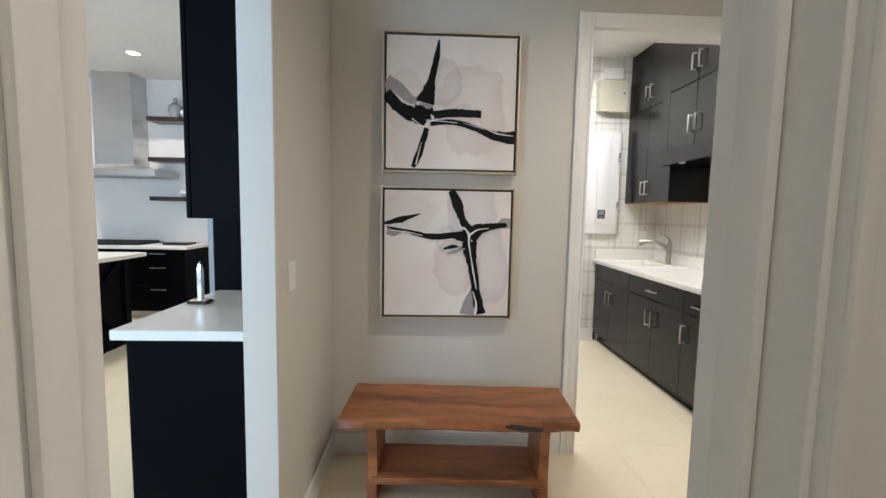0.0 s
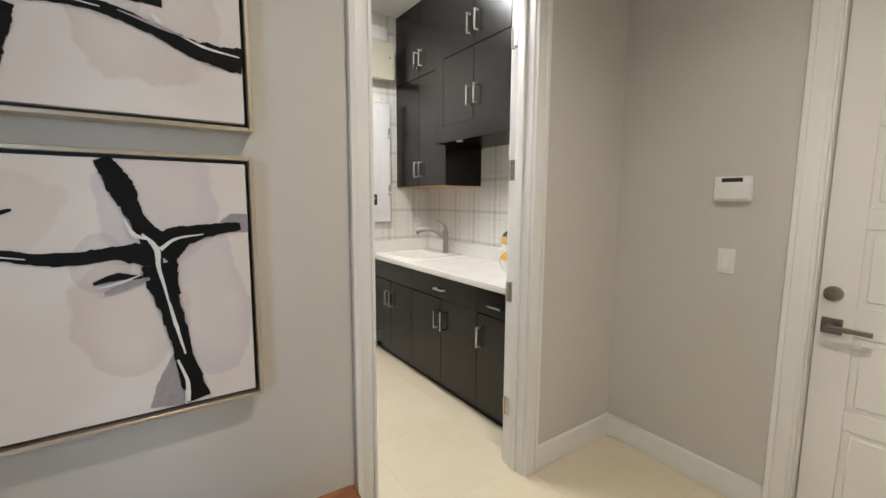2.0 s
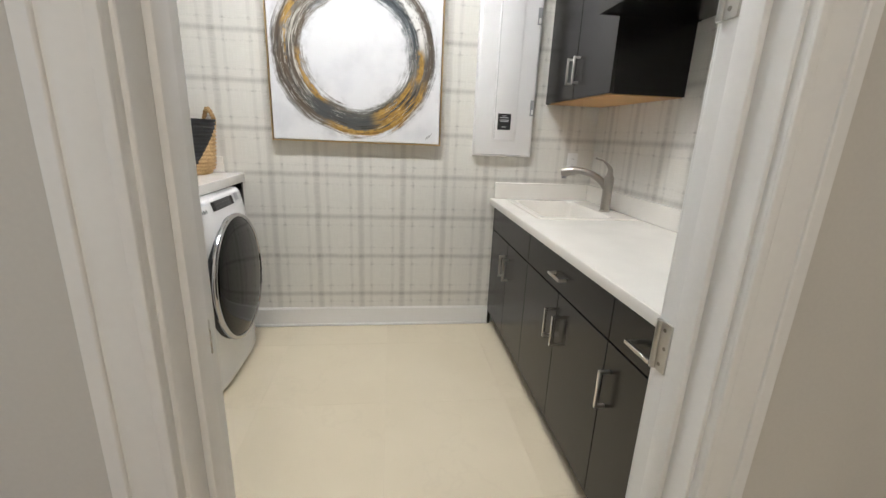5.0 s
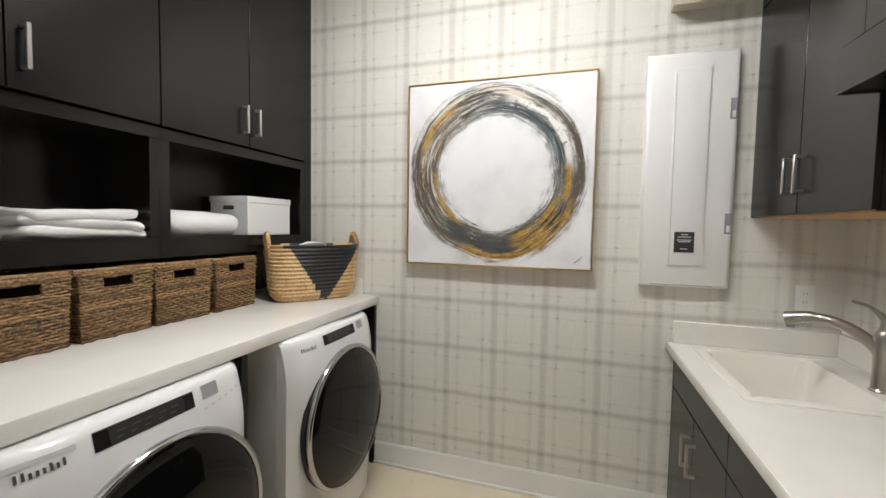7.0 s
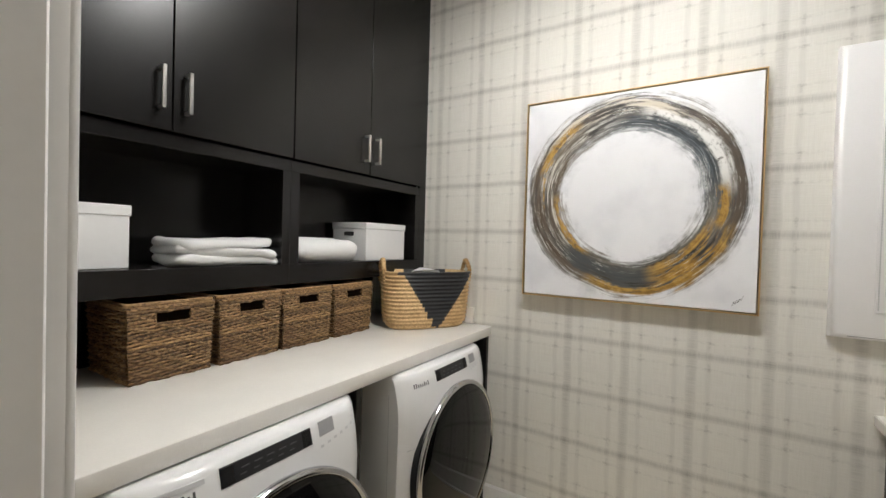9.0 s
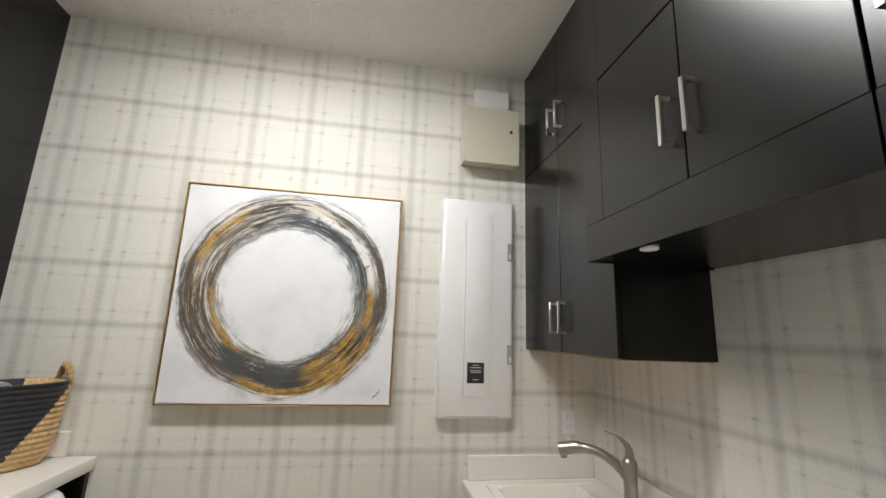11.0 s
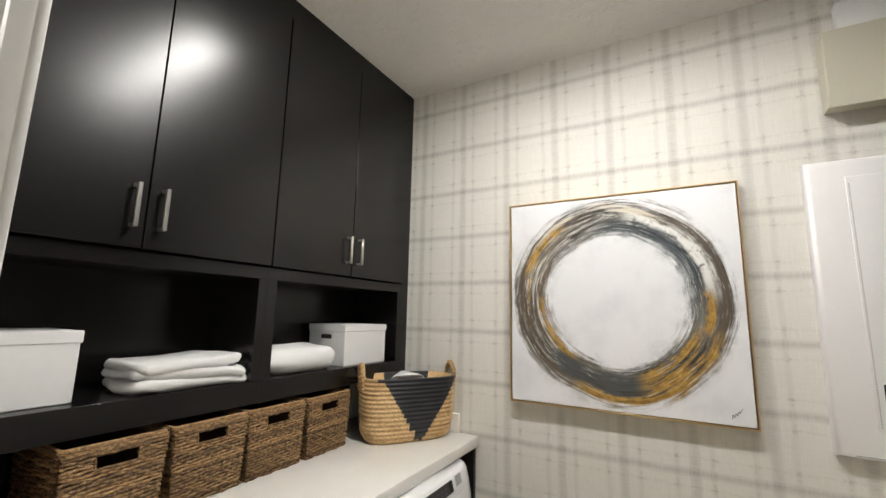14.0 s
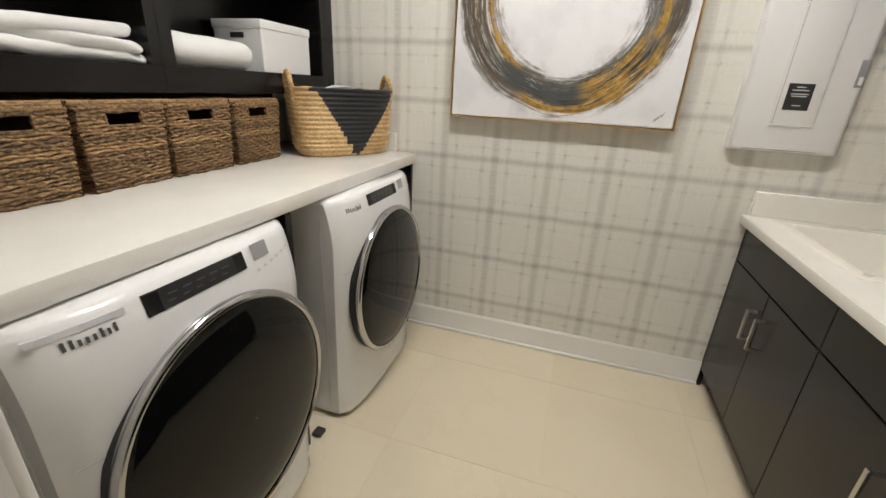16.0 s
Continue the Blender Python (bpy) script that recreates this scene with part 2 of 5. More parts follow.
def wood_slab_material():
    n = Nodes("live_edge_wood")
    p = n.coords()
    x, y, z = n.split(p)
    warp = n.noise(p, 2.2, 3)
    rings = n.noise(n.join(n.math("MULTIPLY", x, 1.6), n.math("ADD", n.math("MULTIPLY", y, 16), n.math("MULTIPLY", warp, 5)), n.math("MULTIPLY", z, 10)), 1.0, 5, 0.6)
    fine = n.noise(n.scaled(p, 12, 160, 160), 1.0, 3)
    col = n.mix(n.step(rings, 0.25, 0.72), (0.13, 0.042, 0.016), (0.41, 0.155, 0.055))
    col = n.mix(n.math("MULTIPLY", n.step(fine, 0.5, 0.75), 0.35), col, (0.12, 0.04, 0.018))
    n.bump(fine, 0.15, 0.001)
    return n.set(Base_Color=col, Roughness=n.math("ADD", 0.30, n.math("MULTIPLY", rings, 0.15)))


def wicker_material(name, dark, light, stain):
    n = Nodes(name)
    p = n.coords()
    isl = n.node("ShaderNodeNewGeometry").outputs["Random Per Island"]
    f = n.math("ADD", n.math("MULTIPLY", isl, 0.22), n.math("MULTIPLY", n.noise(n.scaled(p, 80, 80, 150), 1.0, 4, 0.75), 0.98))
    col = n.mix(n.step(f, 0.40, 0.82), dark, light)
    col = n.mix(n.math("MULTIPLY", n.step(n.noise(p, 9, 3), 0.5, 0.65), 0.5), col, stain)
    n.bump(n.noise(n.scaled(p, 60, 60, 200), 1.0, 3), 0.4, 0.002)
    return n.set(Base_Color=col, Roughness=0.62)


def ring_art_material():
    """A brushed ring of charcoal, blue-grey, umber and ochre on white; centre of the canvas at the origin."""
    n = Nodes("ring_painting")
    p = n.coords()
    x, y, z = n.split(p)
    x = n.math("ADD", x, 0.006)
    r0 = n.math("SQRT", n.math("ADD", n.math("MULTIPLY", x, x), n.math("MULTIPLY", z, z)))
    ang = n.math("ARCTAN2", z, x)
    c, s = n.math("COSINE", ang), n.math("SINE", ang)

    def mul(*fs):
        out = fs[0]
        for f in fs[1:]:
            out = n.math("MULTIPLY", out, f)
        return out

    r = n.math("ADD", r0, n.math("MULTIPLY", n.math("SUBTRACT", n.noise(p, 2.4, 2), 0.5), 0.06))

    def brush(freq_a, freq_r, detail, shift=0.0):
        return n.noise(n.join(n.math("MULTIPLY", c, freq_a), n.math("MULTIPLY", s, freq_a), n.math("ADD", n.math("MULTIPLY", r, freq_r), shift)), 1.0, detail, 0.65)

    wide, mid_, fine = brush(1.4, 22, 4), brush(1.9, 48, 4, 7.0), brush(2.6, 120, 4, 3.0)
    scuff = n.noise(p, 26, 5, 0.7)
    rr = n.math("ADD", r, n.math("ADD", n.math("MULTIPLY", n.math("SUBTRACT", wide, 0.5), 0.10), n.math("MULTIPLY", n.math("SUBTRACT", scuff, 0.5), 0.035)))

    def arc(deg, lo, hi):
        """1 near the bearing deg; lo and hi are half angles at which it ends and is full."""
        a = math.radians(deg)
        return n.step(n.math("ADD", n.math("MULTIPLY", c, math.cos(a)), n.math("MULTIPLY", s, math.sin(a))), math.cos(math.radians(lo)), math.cos(math.radians(hi)))

    def lane(lo, hi, soft=0.014):
        return mul(n.step(rr, lo - soft, lo + soft), n.math("SUBTRACT", 1.0, n.step(rr, hi - soft, hi + soft)))

    ground = n.mix(n.step(n.noise(p, 4, 4), 0.45, 0.75), (0.80, 0.80, 0.82), (0.69, 0.69, 0.72))
    paint = n.mix(n.step(mid_, 0.34, 0.66), (0.030, 0.028, 0.026), (0.23, 0.21, 0.185))
    # umber on the left half, darker towards its outer edge
    paint = n.mix(mul(arc(185, 95, 30), n.step(wide, 0.36, 0.56), 0.85), paint, n.mix(fine, (0.045, 0.030, 0.018), (0.17, 0.12, 0.075)))
    # blue-grey and near black inside the upper right
    paint = n.mix(mul(arc(50, 75, 25), lane(0.27, 0.374), n.step(n.math("ADD", mul(wide, 0.5), mul(mid_, 0.5)), 0.33, 0.50)), paint, n.mix(n.step(fine, 0.35, 0.7), (0.018, 0.024, 0.029), (0.13, 0.155, 0.17)))
    # charcoal along the bottom and dark umber outside the right
    paint = n.mix(mul(arc(262, 60, 25), lane(0.34, 0.42), n.step(mid_, 0.34, 0.52)), paint, n.mix(fine, (0.030, 0.034, 0.036), (0.10, 0.11, 0.11)))
    paint = n.mix(mul(arc(5, 62, 30), lane(0.408, 0.47), n.step(mid_, 0.30, 0.48)), paint, n.mix(fine, (0.035, 0.027, 0.019), (0.16, 0.125, 0.09)))
    paint = n.mix(mul(arc(-52, 48, 22), lane(0.30, 0.352), n.step(mid_, 0.30, 0.46)), paint, n.mix(fine, (0.045, 0.045, 0.044), (0.20, 0.195, 0.18)))
    # pale dry strokes over the top and the gap at the upper right
    paint = n.mix(mul(arc(100, 60, 30), lane(0.395, 0.47), n.step(mid_, 0.46, 0.58)), paint, (0.60, 0.54, 0.44))
    paint = n.mix(mul(arc(42, 46, 24), lane(0.378, 0.412, 0.012), n.step(scuff, 0.30, 0.48)), paint, (0.74, 0.73, 0.71))
    paint = n.mix(mul(arc(160, 70, 40), lane(0.345, 0.375, 0.012), n.step(fine, 0.42, 0.58)), paint, (0.62, 0.59, 0.53))
    # ochre
    ochre = mul(arc(-47, 33, 14), lane(0.345, 0.462), n.step(n.math("ADD", mul(wide, 0.6), mul(mid_, 0.4)), 0.43, 0.50))
    for f in (mul(arc(-78, 42, 24), lane(0.425, 0.465, 0.008), n.step(mid_, 0.36, 0.46)), mul(arc(208, 34, 18), lane(0.315, 0.345, 0.007), n.step(scuff, 0.34, 0.44)), mul(arc(142, 24, 12), lane(0.405, 0.435, 0.008), n.step(scuff, 0.36, 0.46)), mul(arc(168, 22, 10), lane(0.385, 0.40, 0.005), n.step(scuff, 0.40, 0.5)), mul(arc(-8, 16, 8), lane(0.365, 0.395, 0.008), n.step(scuff, 0.34, 0.44))):
        ochre = n.math("MAXIMUM", ochre, f)
    paint = n.mix(ochre, paint, n.mix(n.step(n.math("ADD", mul(fine, 0.5), mul(scuff, 0.5)), 0.36, 0.62), (0.22, 0.115, 0.018), (0.53, 0.315, 0.065)))
    # dry-brush scratches
    scratch = n.math("SUBTRACT", 1.0, n.step(n.math("ABSOLUTE", n.math("SUBTRACT", fine, 0.60)), 0.0, 0.028))
    paint = n.mix(mul(scratch, n.step(n.noise(p, 6, 3), 0.40, 0.60), 0.85), paint, (0.72, 0.70, 0.66))
    edge = n.math("ADD", rr, mul(n.math("SUBTRACT", fine, 0.5), 0.09))
    band = mul(n.step(edge, 0.288, 0.330), n.math("SUBTRACT", 1.0, n.step(edge, 0.448, 0.486)))
    halo = mul(n.step(rr, 0.235, 0.33), n.math("SUBTRACT", 1.0, n.step(rr, 0.45, 0.53)), n.step(n.noise(p, 9, 5, 0.7), 0.42, 0.68), 0.6)
    col = n.mix(halo, ground, (0.36, 0.37, 0.39))
    col = n.mix(band, col, paint)
    n.bump(n.math("ADD", mul(fine, band), mul(n.noise(p, 25, 4), 0.25)), 0.35, 0.004)
    return n.set(Base_Color=col, Roughness=0.48)


def canvas_material(name, washes):
    """Blush canvas with thin watery washes: (across, up, half width, half height, colour, strength), in metres from its middle."""
    n = Nodes(name)
    p = n.coords()
    x, y, z = n.split(p)
    cloud, weave = n.noise(p, 3.2, 2), n.noise(p, 420, 2)
    col = n.mix(n.step(cloud, 0.38, 0.64), (0.77, 0.715, 0.68), (0.73, 0.655, 0.615))
    wob = n.math("MULTIPLY", n.math("SUBTRACT", n.noise(p, 5.0, 4, 0.55), 0.5), 1.1)
    for cx, cz, hw_, hh_, tint, strength in washes:
        dx = n.math("DIVIDE", n.math("SUBTRACT", x, cx), hw_)
        dz = n.math("DIVIDE", n.math("SUBTRACT", z, cz), hh_)
        d = n.math("ADD", n.math("SQRT", n.math("ADD", n.math("MULTIPLY", dx, dx), n.math("MULTIPLY", dz, dz))), wob)
        inside = n.math("SUBTRACT", 1.0, n.step(d, 0.93, 1.0))
        pool = n.math("MULTIPLY", n.step(d, 0.45, 0.98), inside)
        col = n.mix(n.math("MULTIPLY", n.math("ADD", n.math("MULTIPLY", inside, 0.45), n.math("MULTIPLY", pool, 0.55)), strength), col, tint)
    n.bump(weave, 0.15, 0.001)
    return n.set(Base_Color=col, Roughness=0.7)


def glazed_material(name, bands):
    """White glaze with runny coloured bands; bands are (from, to, dark, light) up the pot."""
    n = Nodes(name)
    p = n.coords()
    x, y, z = n.split(p)
    zz = n.math("ADD", z, n.math("MULTIPLY", n.math("SUBTRACT", n.noise(p, 14, 3), 0.5), 0.045))
    col = (0.78, 0.77, 0.72)
    for lo, hi, dark, light in bands:
        f = n.math("MULTIPLY", n.step(zz, lo - 0.012, lo + 0.012), n.math("SUBTRACT", 1.0, n.step(zz, hi - 0.008, hi + 0.008)))
        col = n.mix(f, col, n.mix(n.noise(p, 30, 3), dark, light))
    return n.set(Base_Color=col, Roughness=0.12, Coat_Weight=0.4)


def glow_material(name, color, strength):
    n = Nodes(name)
    return n.set(Base_Color=(0.8, 0.8, 0.8), Emission_Color=color, Emission_Strength=strength, Roughness=0.5)


def glass_material():
    n = Nodes("window_glass")
    return n.set(Base_Color=(0.95, 0.97, 0.97), Roughness=0.0, Transmission_Weight=1.0, IOR=1.45)


M["ceiling"] = ceiling_material()
M["wallpaper"] = wallpaper_material()
M["floor"] = floor_material()
M["bench"] = wood_slab_material()
M["wicker"] = wicker_material("brown_wicker", (0.052, 0.026, 0.011), (0.47, 0.29, 0.135), (0.125, 0.062, 0.025))
# dark brown: the shade inside the baskets is put into this colour
M["wicker_shade"] = surface("basket_inside_shade", (0.05, 0.026, 0.012), 0.8, var=0.3)
M["seagrass"] = wicker_material("straw_seagrass", (0.33, 0.185, 0.07), (0.76, 0.54, 0.27), (0.40, 0.235, 0.09))
M["ring_art"] = ring_art_material()
BEIGE, MAUVE, SILVER = (0.56, 0.45, 0.39), (0.52, 0.46, 0.52), (0.42, 0.38, 0.38)
M["canvas_blush"] = canvas_material("blush_canvas", [(0.12, -0.02, 0.19, 0.24, BEIGE, 0.42), (-0.03, 0.10, 0.09, 0.13, SILVER, 0.42), (-0.24, 0.02, 0.10, 0.16, BEIGE, 0.3), (0.06, -0.06, 0.06, 0.07, SILVER, 0.25)])
M["canvas_lilac"] = canvas_material("lilac_canvas", [(0.13, 0.22, 0.13, 0.17, MAUVE, 0.5), (0.24, -0.05, 0.11, 0.21, MAUVE, 0.5), (0.05, -0.07, 0.14, 0.15, BEIGE, 0.45), (0.0, 0.07, 0.06, 0.08, SILVER, 0.35), (-0.22, 0.22, 0.16, 0.12, BEIGE, 0.22)])
M["glaze"] = glazed_material("orange_shoulder_glaze", [(0.095, 0.2, (0.45, 0.20, 0.02), (0.66, 0.36, 0.05))])
M["glaze_dome"] = glazed_material("gold_and_black_glaze", [(0.165, 0.225, (0.42, 0.22, 0.03), (0.62, 0.44, 0.12)), (0.225, 0.4, (0.02, 0.022, 0.02), (0.06, 0.065, 0.055))])
M["tube_glow"] = glow_material("lamp_diffuser", (1.0, 0.98, 0.945), TUBE_STRENGTH)
M["side_glow"] = glow_material("lamp_diffuser_side", (1.0, 0.975, 0.93), TUBE_STRENGTH * 0.05)
M["end_glow"] = glow_material("lamp_diffuser_end", (0.97, 0.975, 1.0), 0.8)
M["lens_glow"] = glow_material("downlight_lens", (1.0, 0.86, 0.68), 9.0)
M["glass"] = glass_material()


# ---- mesh helpers ----
def box(bm, x0, x1, y0, y1, z0, z1, bevel=0.0, seg=1):
    made = bmesh.ops.create_cube(bm, size=1.0, matrix=Matrix.LocRotScale(((x0 + x1) / 2, (y0 + y1) / 2, (z0 + z1) / 2), None, (x1 - x0, y1 - y0, z1 - z0)))
    if bevel:
        edges = list({e for v in made["verts"] for e in v.link_edges})
        bmesh.ops.bevel(bm, geom=edges, offset=bevel, segments=seg, affect="EDGES", profile=0.5)
    return bm


def grid_faces(bm, rows, close_u=False, close_v=False):
    """Quads over rows of points (row by row); close_u joins each row's end to its start."""
    vs = [[bm.verts.new(p) for p in row] for row in rows]
    nr, nc = len(vs), len(vs[0])
    for i in range(nr if close_v else nr - 1):
        for j in range(nc if close_u else nc - 1):
            a, b = vs[i], vs[(i + 1) % nr]
            bm.faces.new((a[j], a[(j + 1) % nc], b[(j + 1) % nc], b[j]))
    return vs


def lathe(bm, profile, seg=32, m=Matrix()):
    """Turned about z: profile is a list of (radius, z)."""
    rows = [[m @ Vector((max(r, 1e-4) * math.cos(2 * math.pi * k / seg), max(r, 1e-4) * math.sin(2 * math.pi * k / seg), z)) for k in range(seg)] for r, z in profile]
    grid_faces(bm, rows, close_u=True)
    return bm


def tube(bm, pts, radii, seg=10, cap=True):
    """A round bar along pts; radii one number or one a point."""
    pts = [Vector(p) for p in pts]
    radii = [radii] * len(pts) if isinstance(radii, (int, float)) else radii
    rows, side = [], None
    for i, p in enumerate(pts):
        d = (pts[min(i + 1, len(pts) - 1)] - pts[max(i - 1, 0)]).normalized()
        side = (side - d * side.dot(d)).normalized() if side else d.orthogonal().normalized()
        up = d.cross(side)
        rows.append([p + radii[i] * (math.cos(a) * side + math.sin(a) * up) for a in (2 * math.pi * k / seg for k in range(seg))])
    vs = grid_faces(bm, rows, close_u=True)
    if cap:
        bm.faces.new(vs[0][::-1])
        bm.faces.new(vs[-1])
    return bm


def curve_pts(ctrl, n=24):
    """Points on a Catmull-Rom curve through ctrl."""
    c = [Vector(p) for p in ctrl]
    c = [2 * c[0] - c[1]] + c + [2 * c[-1] - c[-2]]
    out = []
    for i in range(n + 1):
        t = i / n * (len(c) - 3)
        k = min(int(t), len(c) - 4)
        f = t - k
        a, b, d, e = c[k : k + 4]
        out.append(0.5 * ((2 * b) + (d - a) * f + (2 * a - 5 * b + 4 * d - e) * f * f + (3 * b - a - 3 * d + e) * f ** 3))
    return out


def finish(bm, name, materials, smooth):
    me = bpy.data.meshes.new(name)
    bmesh.ops.recalc_face_normals(bm, faces=bm.faces)
    bm.to_mesh(me)
    bm.free()
    for m in materials if isinstance(materials, (list, tuple)) else [materials]:
        me.materials.append(m)
    if smooth:
        me.polygons.foreach_set("use_smooth", [True] * len(me.polygons))
        if smooth != "all":
            me.set_sharp_from_angle(angle=radians(38))
    return me


def part(name, bm, material, parent, label="", smooth=True):
    """Links a bmesh as one mesh object under a thing or a part."""
    ob = new(name, finish(bm, name, material, smooth))
    ob.parent = parent
    if label:
        tagged(ob, label=label)
    return ob


def thing(name, label, category, m=Matrix(), group="", kind=""):
    """An Empty at a thing's base."""
    ob = new(name)
    ob.empty_display_size = 0.1
    ob.matrix_basis = m
    return tagged(ob, label, category, group, kind)


def solo(name, bm, material, label, category, m=Matrix(), group="", kind="", smooth=True):
    ob = new(name, finish(bm, name, material, smooth))
    ob.matrix_basis = m
    return tagged(ob, label, category, group, kind)


def boxed(name, material, label, category, *spans, bevel=0.0, kind="structure"):
    """One mesh of several boxes."""
    bm = bmesh.new()
    for s in spans:
        box(bm, *s, bevel=bevel)
    return solo(name, bm, material, label, category, kind=kind)


# ---- structure ----
floor = boxed("floor", M["grout"], "cream porcelain tile floor with narrow joints", "floor", (KX - 0.2, 2.9, LY - 0.2, KY + 0.2, -0.12, -0.0012))
boxed("ceiling_laundry", M["ceiling"], "knockdown-textured white laundry ceiling", "ceiling", (XL - 0.1, XR + 0.1, YE - 0.1, YB + 0.1, CEIL, CEIL + 0.1))
boxed("ceiling_hall", M["ceiling"], "textured white hall ceiling", "ceiling", (-0.72, 2.66, -1.6, YE - 0.1, CEIL, CEIL + 0.1))
boxed("ceiling_kitchen", M["ceiling"], "smooth white kitchen ceiling", "ceiling", (KX - 0.2, -0.72, LY - 0.2, KY + 0.2, CEIL, CEIL + 0.1), (-0.72, -0.62, YE - 0.1, KY + 0.2, CEIL, CEIL + 0.1))
boxed("wall_back", M["wallpaper"], "laundry wall with grey plaid wallpaper", "wall", (XL - 0.12, XR + 0.12, YB, YB + 0.12, 0, CEIL))
boxed("wall_right", M["wallpaper"], "laundry wall with grey plaid wallpaper", "wall", (XR, XR + 0.12, YE, YB, 0, CEIL))
boxed("wall_left", M["wallpaper"], "laundry wall with grey plaid wallpaper", "wall", (XL - 0.12, XL, YE, YB, 0, CEIL))
boxed("wall_door", M["paint"], "greige painted wall with the laundry doorway", "wall",
      (AX - 0.12, DX0 - 0.02, YD, YE, 0, CEIL), (DX1 + 0.02, 2.66, YD, YE, 0, CEIL), (DX0 - 0.02, DX1 + 0.02, YD, YE, DH + 0.02, CEIL))
boxed("wall_hall", M["paint"], "greige painted hall wall with a white door", "wall",
      (HX, HX + 0.14, 1.615, YD, 0, CEIL), (HX, HX + 0.14, 0.64, 0.685, 0, CEIL), (HX, HX + 0.14, 0.685, 1.615, DH + 0.02, CEIL))
boxed("wall_alcove", M["paint"], "greige alcove side wall with a free end", "wall", (AX - 0.12, AX, AY, YD, 0, CEIL), bevel=0.004)
boxed("wall_near", M["paint"], "greige wall with a plain opening", "wall",
      (-0.72, NX0, NY0, NY1, 0, CEIL), (NX1, HX + 0.14, NY0, NY1, 0, CEIL), (NX0, NX1, NY0, NY1, DH + 0.02, CEIL))
boxed("wall_vestibule", M["paint"], "greige painted vestibule walls", "wall",
      (-0.72, -0.60, -1.6, NY0, 0, CEIL), (-0.60, 1.72, -1.6, -1.48, 0, CEIL), (1.60, 1.72, -1.48, NY0, 0, CEIL))
boxed("wall_kitchen", M["kitchen_tile"], "white tiled kitchen wall", "wall", (KX, -0.52, KY, KY + 0.12, 0, CEIL))
boxed("wall_pantry", M["paint"], "greige kitchen side wall", "wall", (-0.64, -0.52, YB + 0.12, KY, 0, CEIL))
boxed("wall_west", M["paint"], "greige kitchen outer wall", "wall", (KX - 0.12, KX, LY, KY + 0.12, 0, CEIL))
boxed("wall_living", M["paint"], "greige living room wall with a wide window", "wall",
      (KX - 0.12, -5.45, LY - 0.12, LY, 0, CEIL), (-1.15, -0.60, LY - 0.12, LY, 0, CEIL), (-5.45, -1.15, LY - 0.12, LY, 0, 0.35), (-5.45, -1.15, LY - 0.12, LY, 2.65, CEIL), (-0.72, -0.60, LY, -1.6, 0, CEIL))
win = thing("window_1", "wide white-framed living room window", "window", pose(-3.3, LY - 0.06, 0.35), kind="structure")
bm = bmesh.new()
for s in ((-2.15, 2.15, -0.05, 0.05, 0, 0.06), (-2.15, 2.15, -0.05, 0.05, 2.24, 2.3), (-2.15, -2.09, -0.05, 0.05, 0.06, 2.24), (2.09, 2.15, -0.05, 0.05, 0.06, 2.24), (-0.03, 0.03, -0.05, 0.05, 0.06, 2.24)):
    box(bm, *s)
part("window_frame", bm, M["trim"], win)
for x0 in (-2.09, 0.03):
    pane = part("pane", box(bmesh.new(), x0, x0 + 2.06, -0.004, 0.004, 0.06, 2.24), M["glass"], win)
    pane.visible_shadow = False


def baseboard(name, *runs):
    """Runs of skirting 13 cm high with a rounded top; each run is x0, x1, y0, y1."""
    bm = bmesh.new()
    for x0, x1, y0, y1 in runs:
        box(bm, x0, x1, y0, y1, 0, 0.126, bevel=0.003)
        if x1 - x0 > y1 - y0:
            box(bm, x0, x1, y0 + 0.003, y1 - 0.003, 0.126, 0.134, bevel=0.003)
        else:
            box(bm, x0 + 0.003, x1 - 0.003, y0, y1, 0.126, 0.134, bevel=0.003)
    return solo(name, bm, M["trim"], "white painted baseboard", "baseboard", kind="structure")


B = 0.016
baseboard("baseboard_laundry", (0.22, 1.885, YB - B, YB))
boxed("trim_shoe", M["trim"], "white shoe moulding along the laundry floor", "moulding", (0.22, 1.884, YB - B - 0.013, YB - B, 0.0, 0.018), bevel=0.005)
baseboard("baseboard_hall", (AX + B, DX0 - 0.092, YD - B, YD), (DX1 + 0.092, HX, YD - B, YD), (HX - B, HX, 1.7, YD - B), (AX, AX + B, AY, YD), (NX1 + 0.1, HX, NY1, NY1 + B))


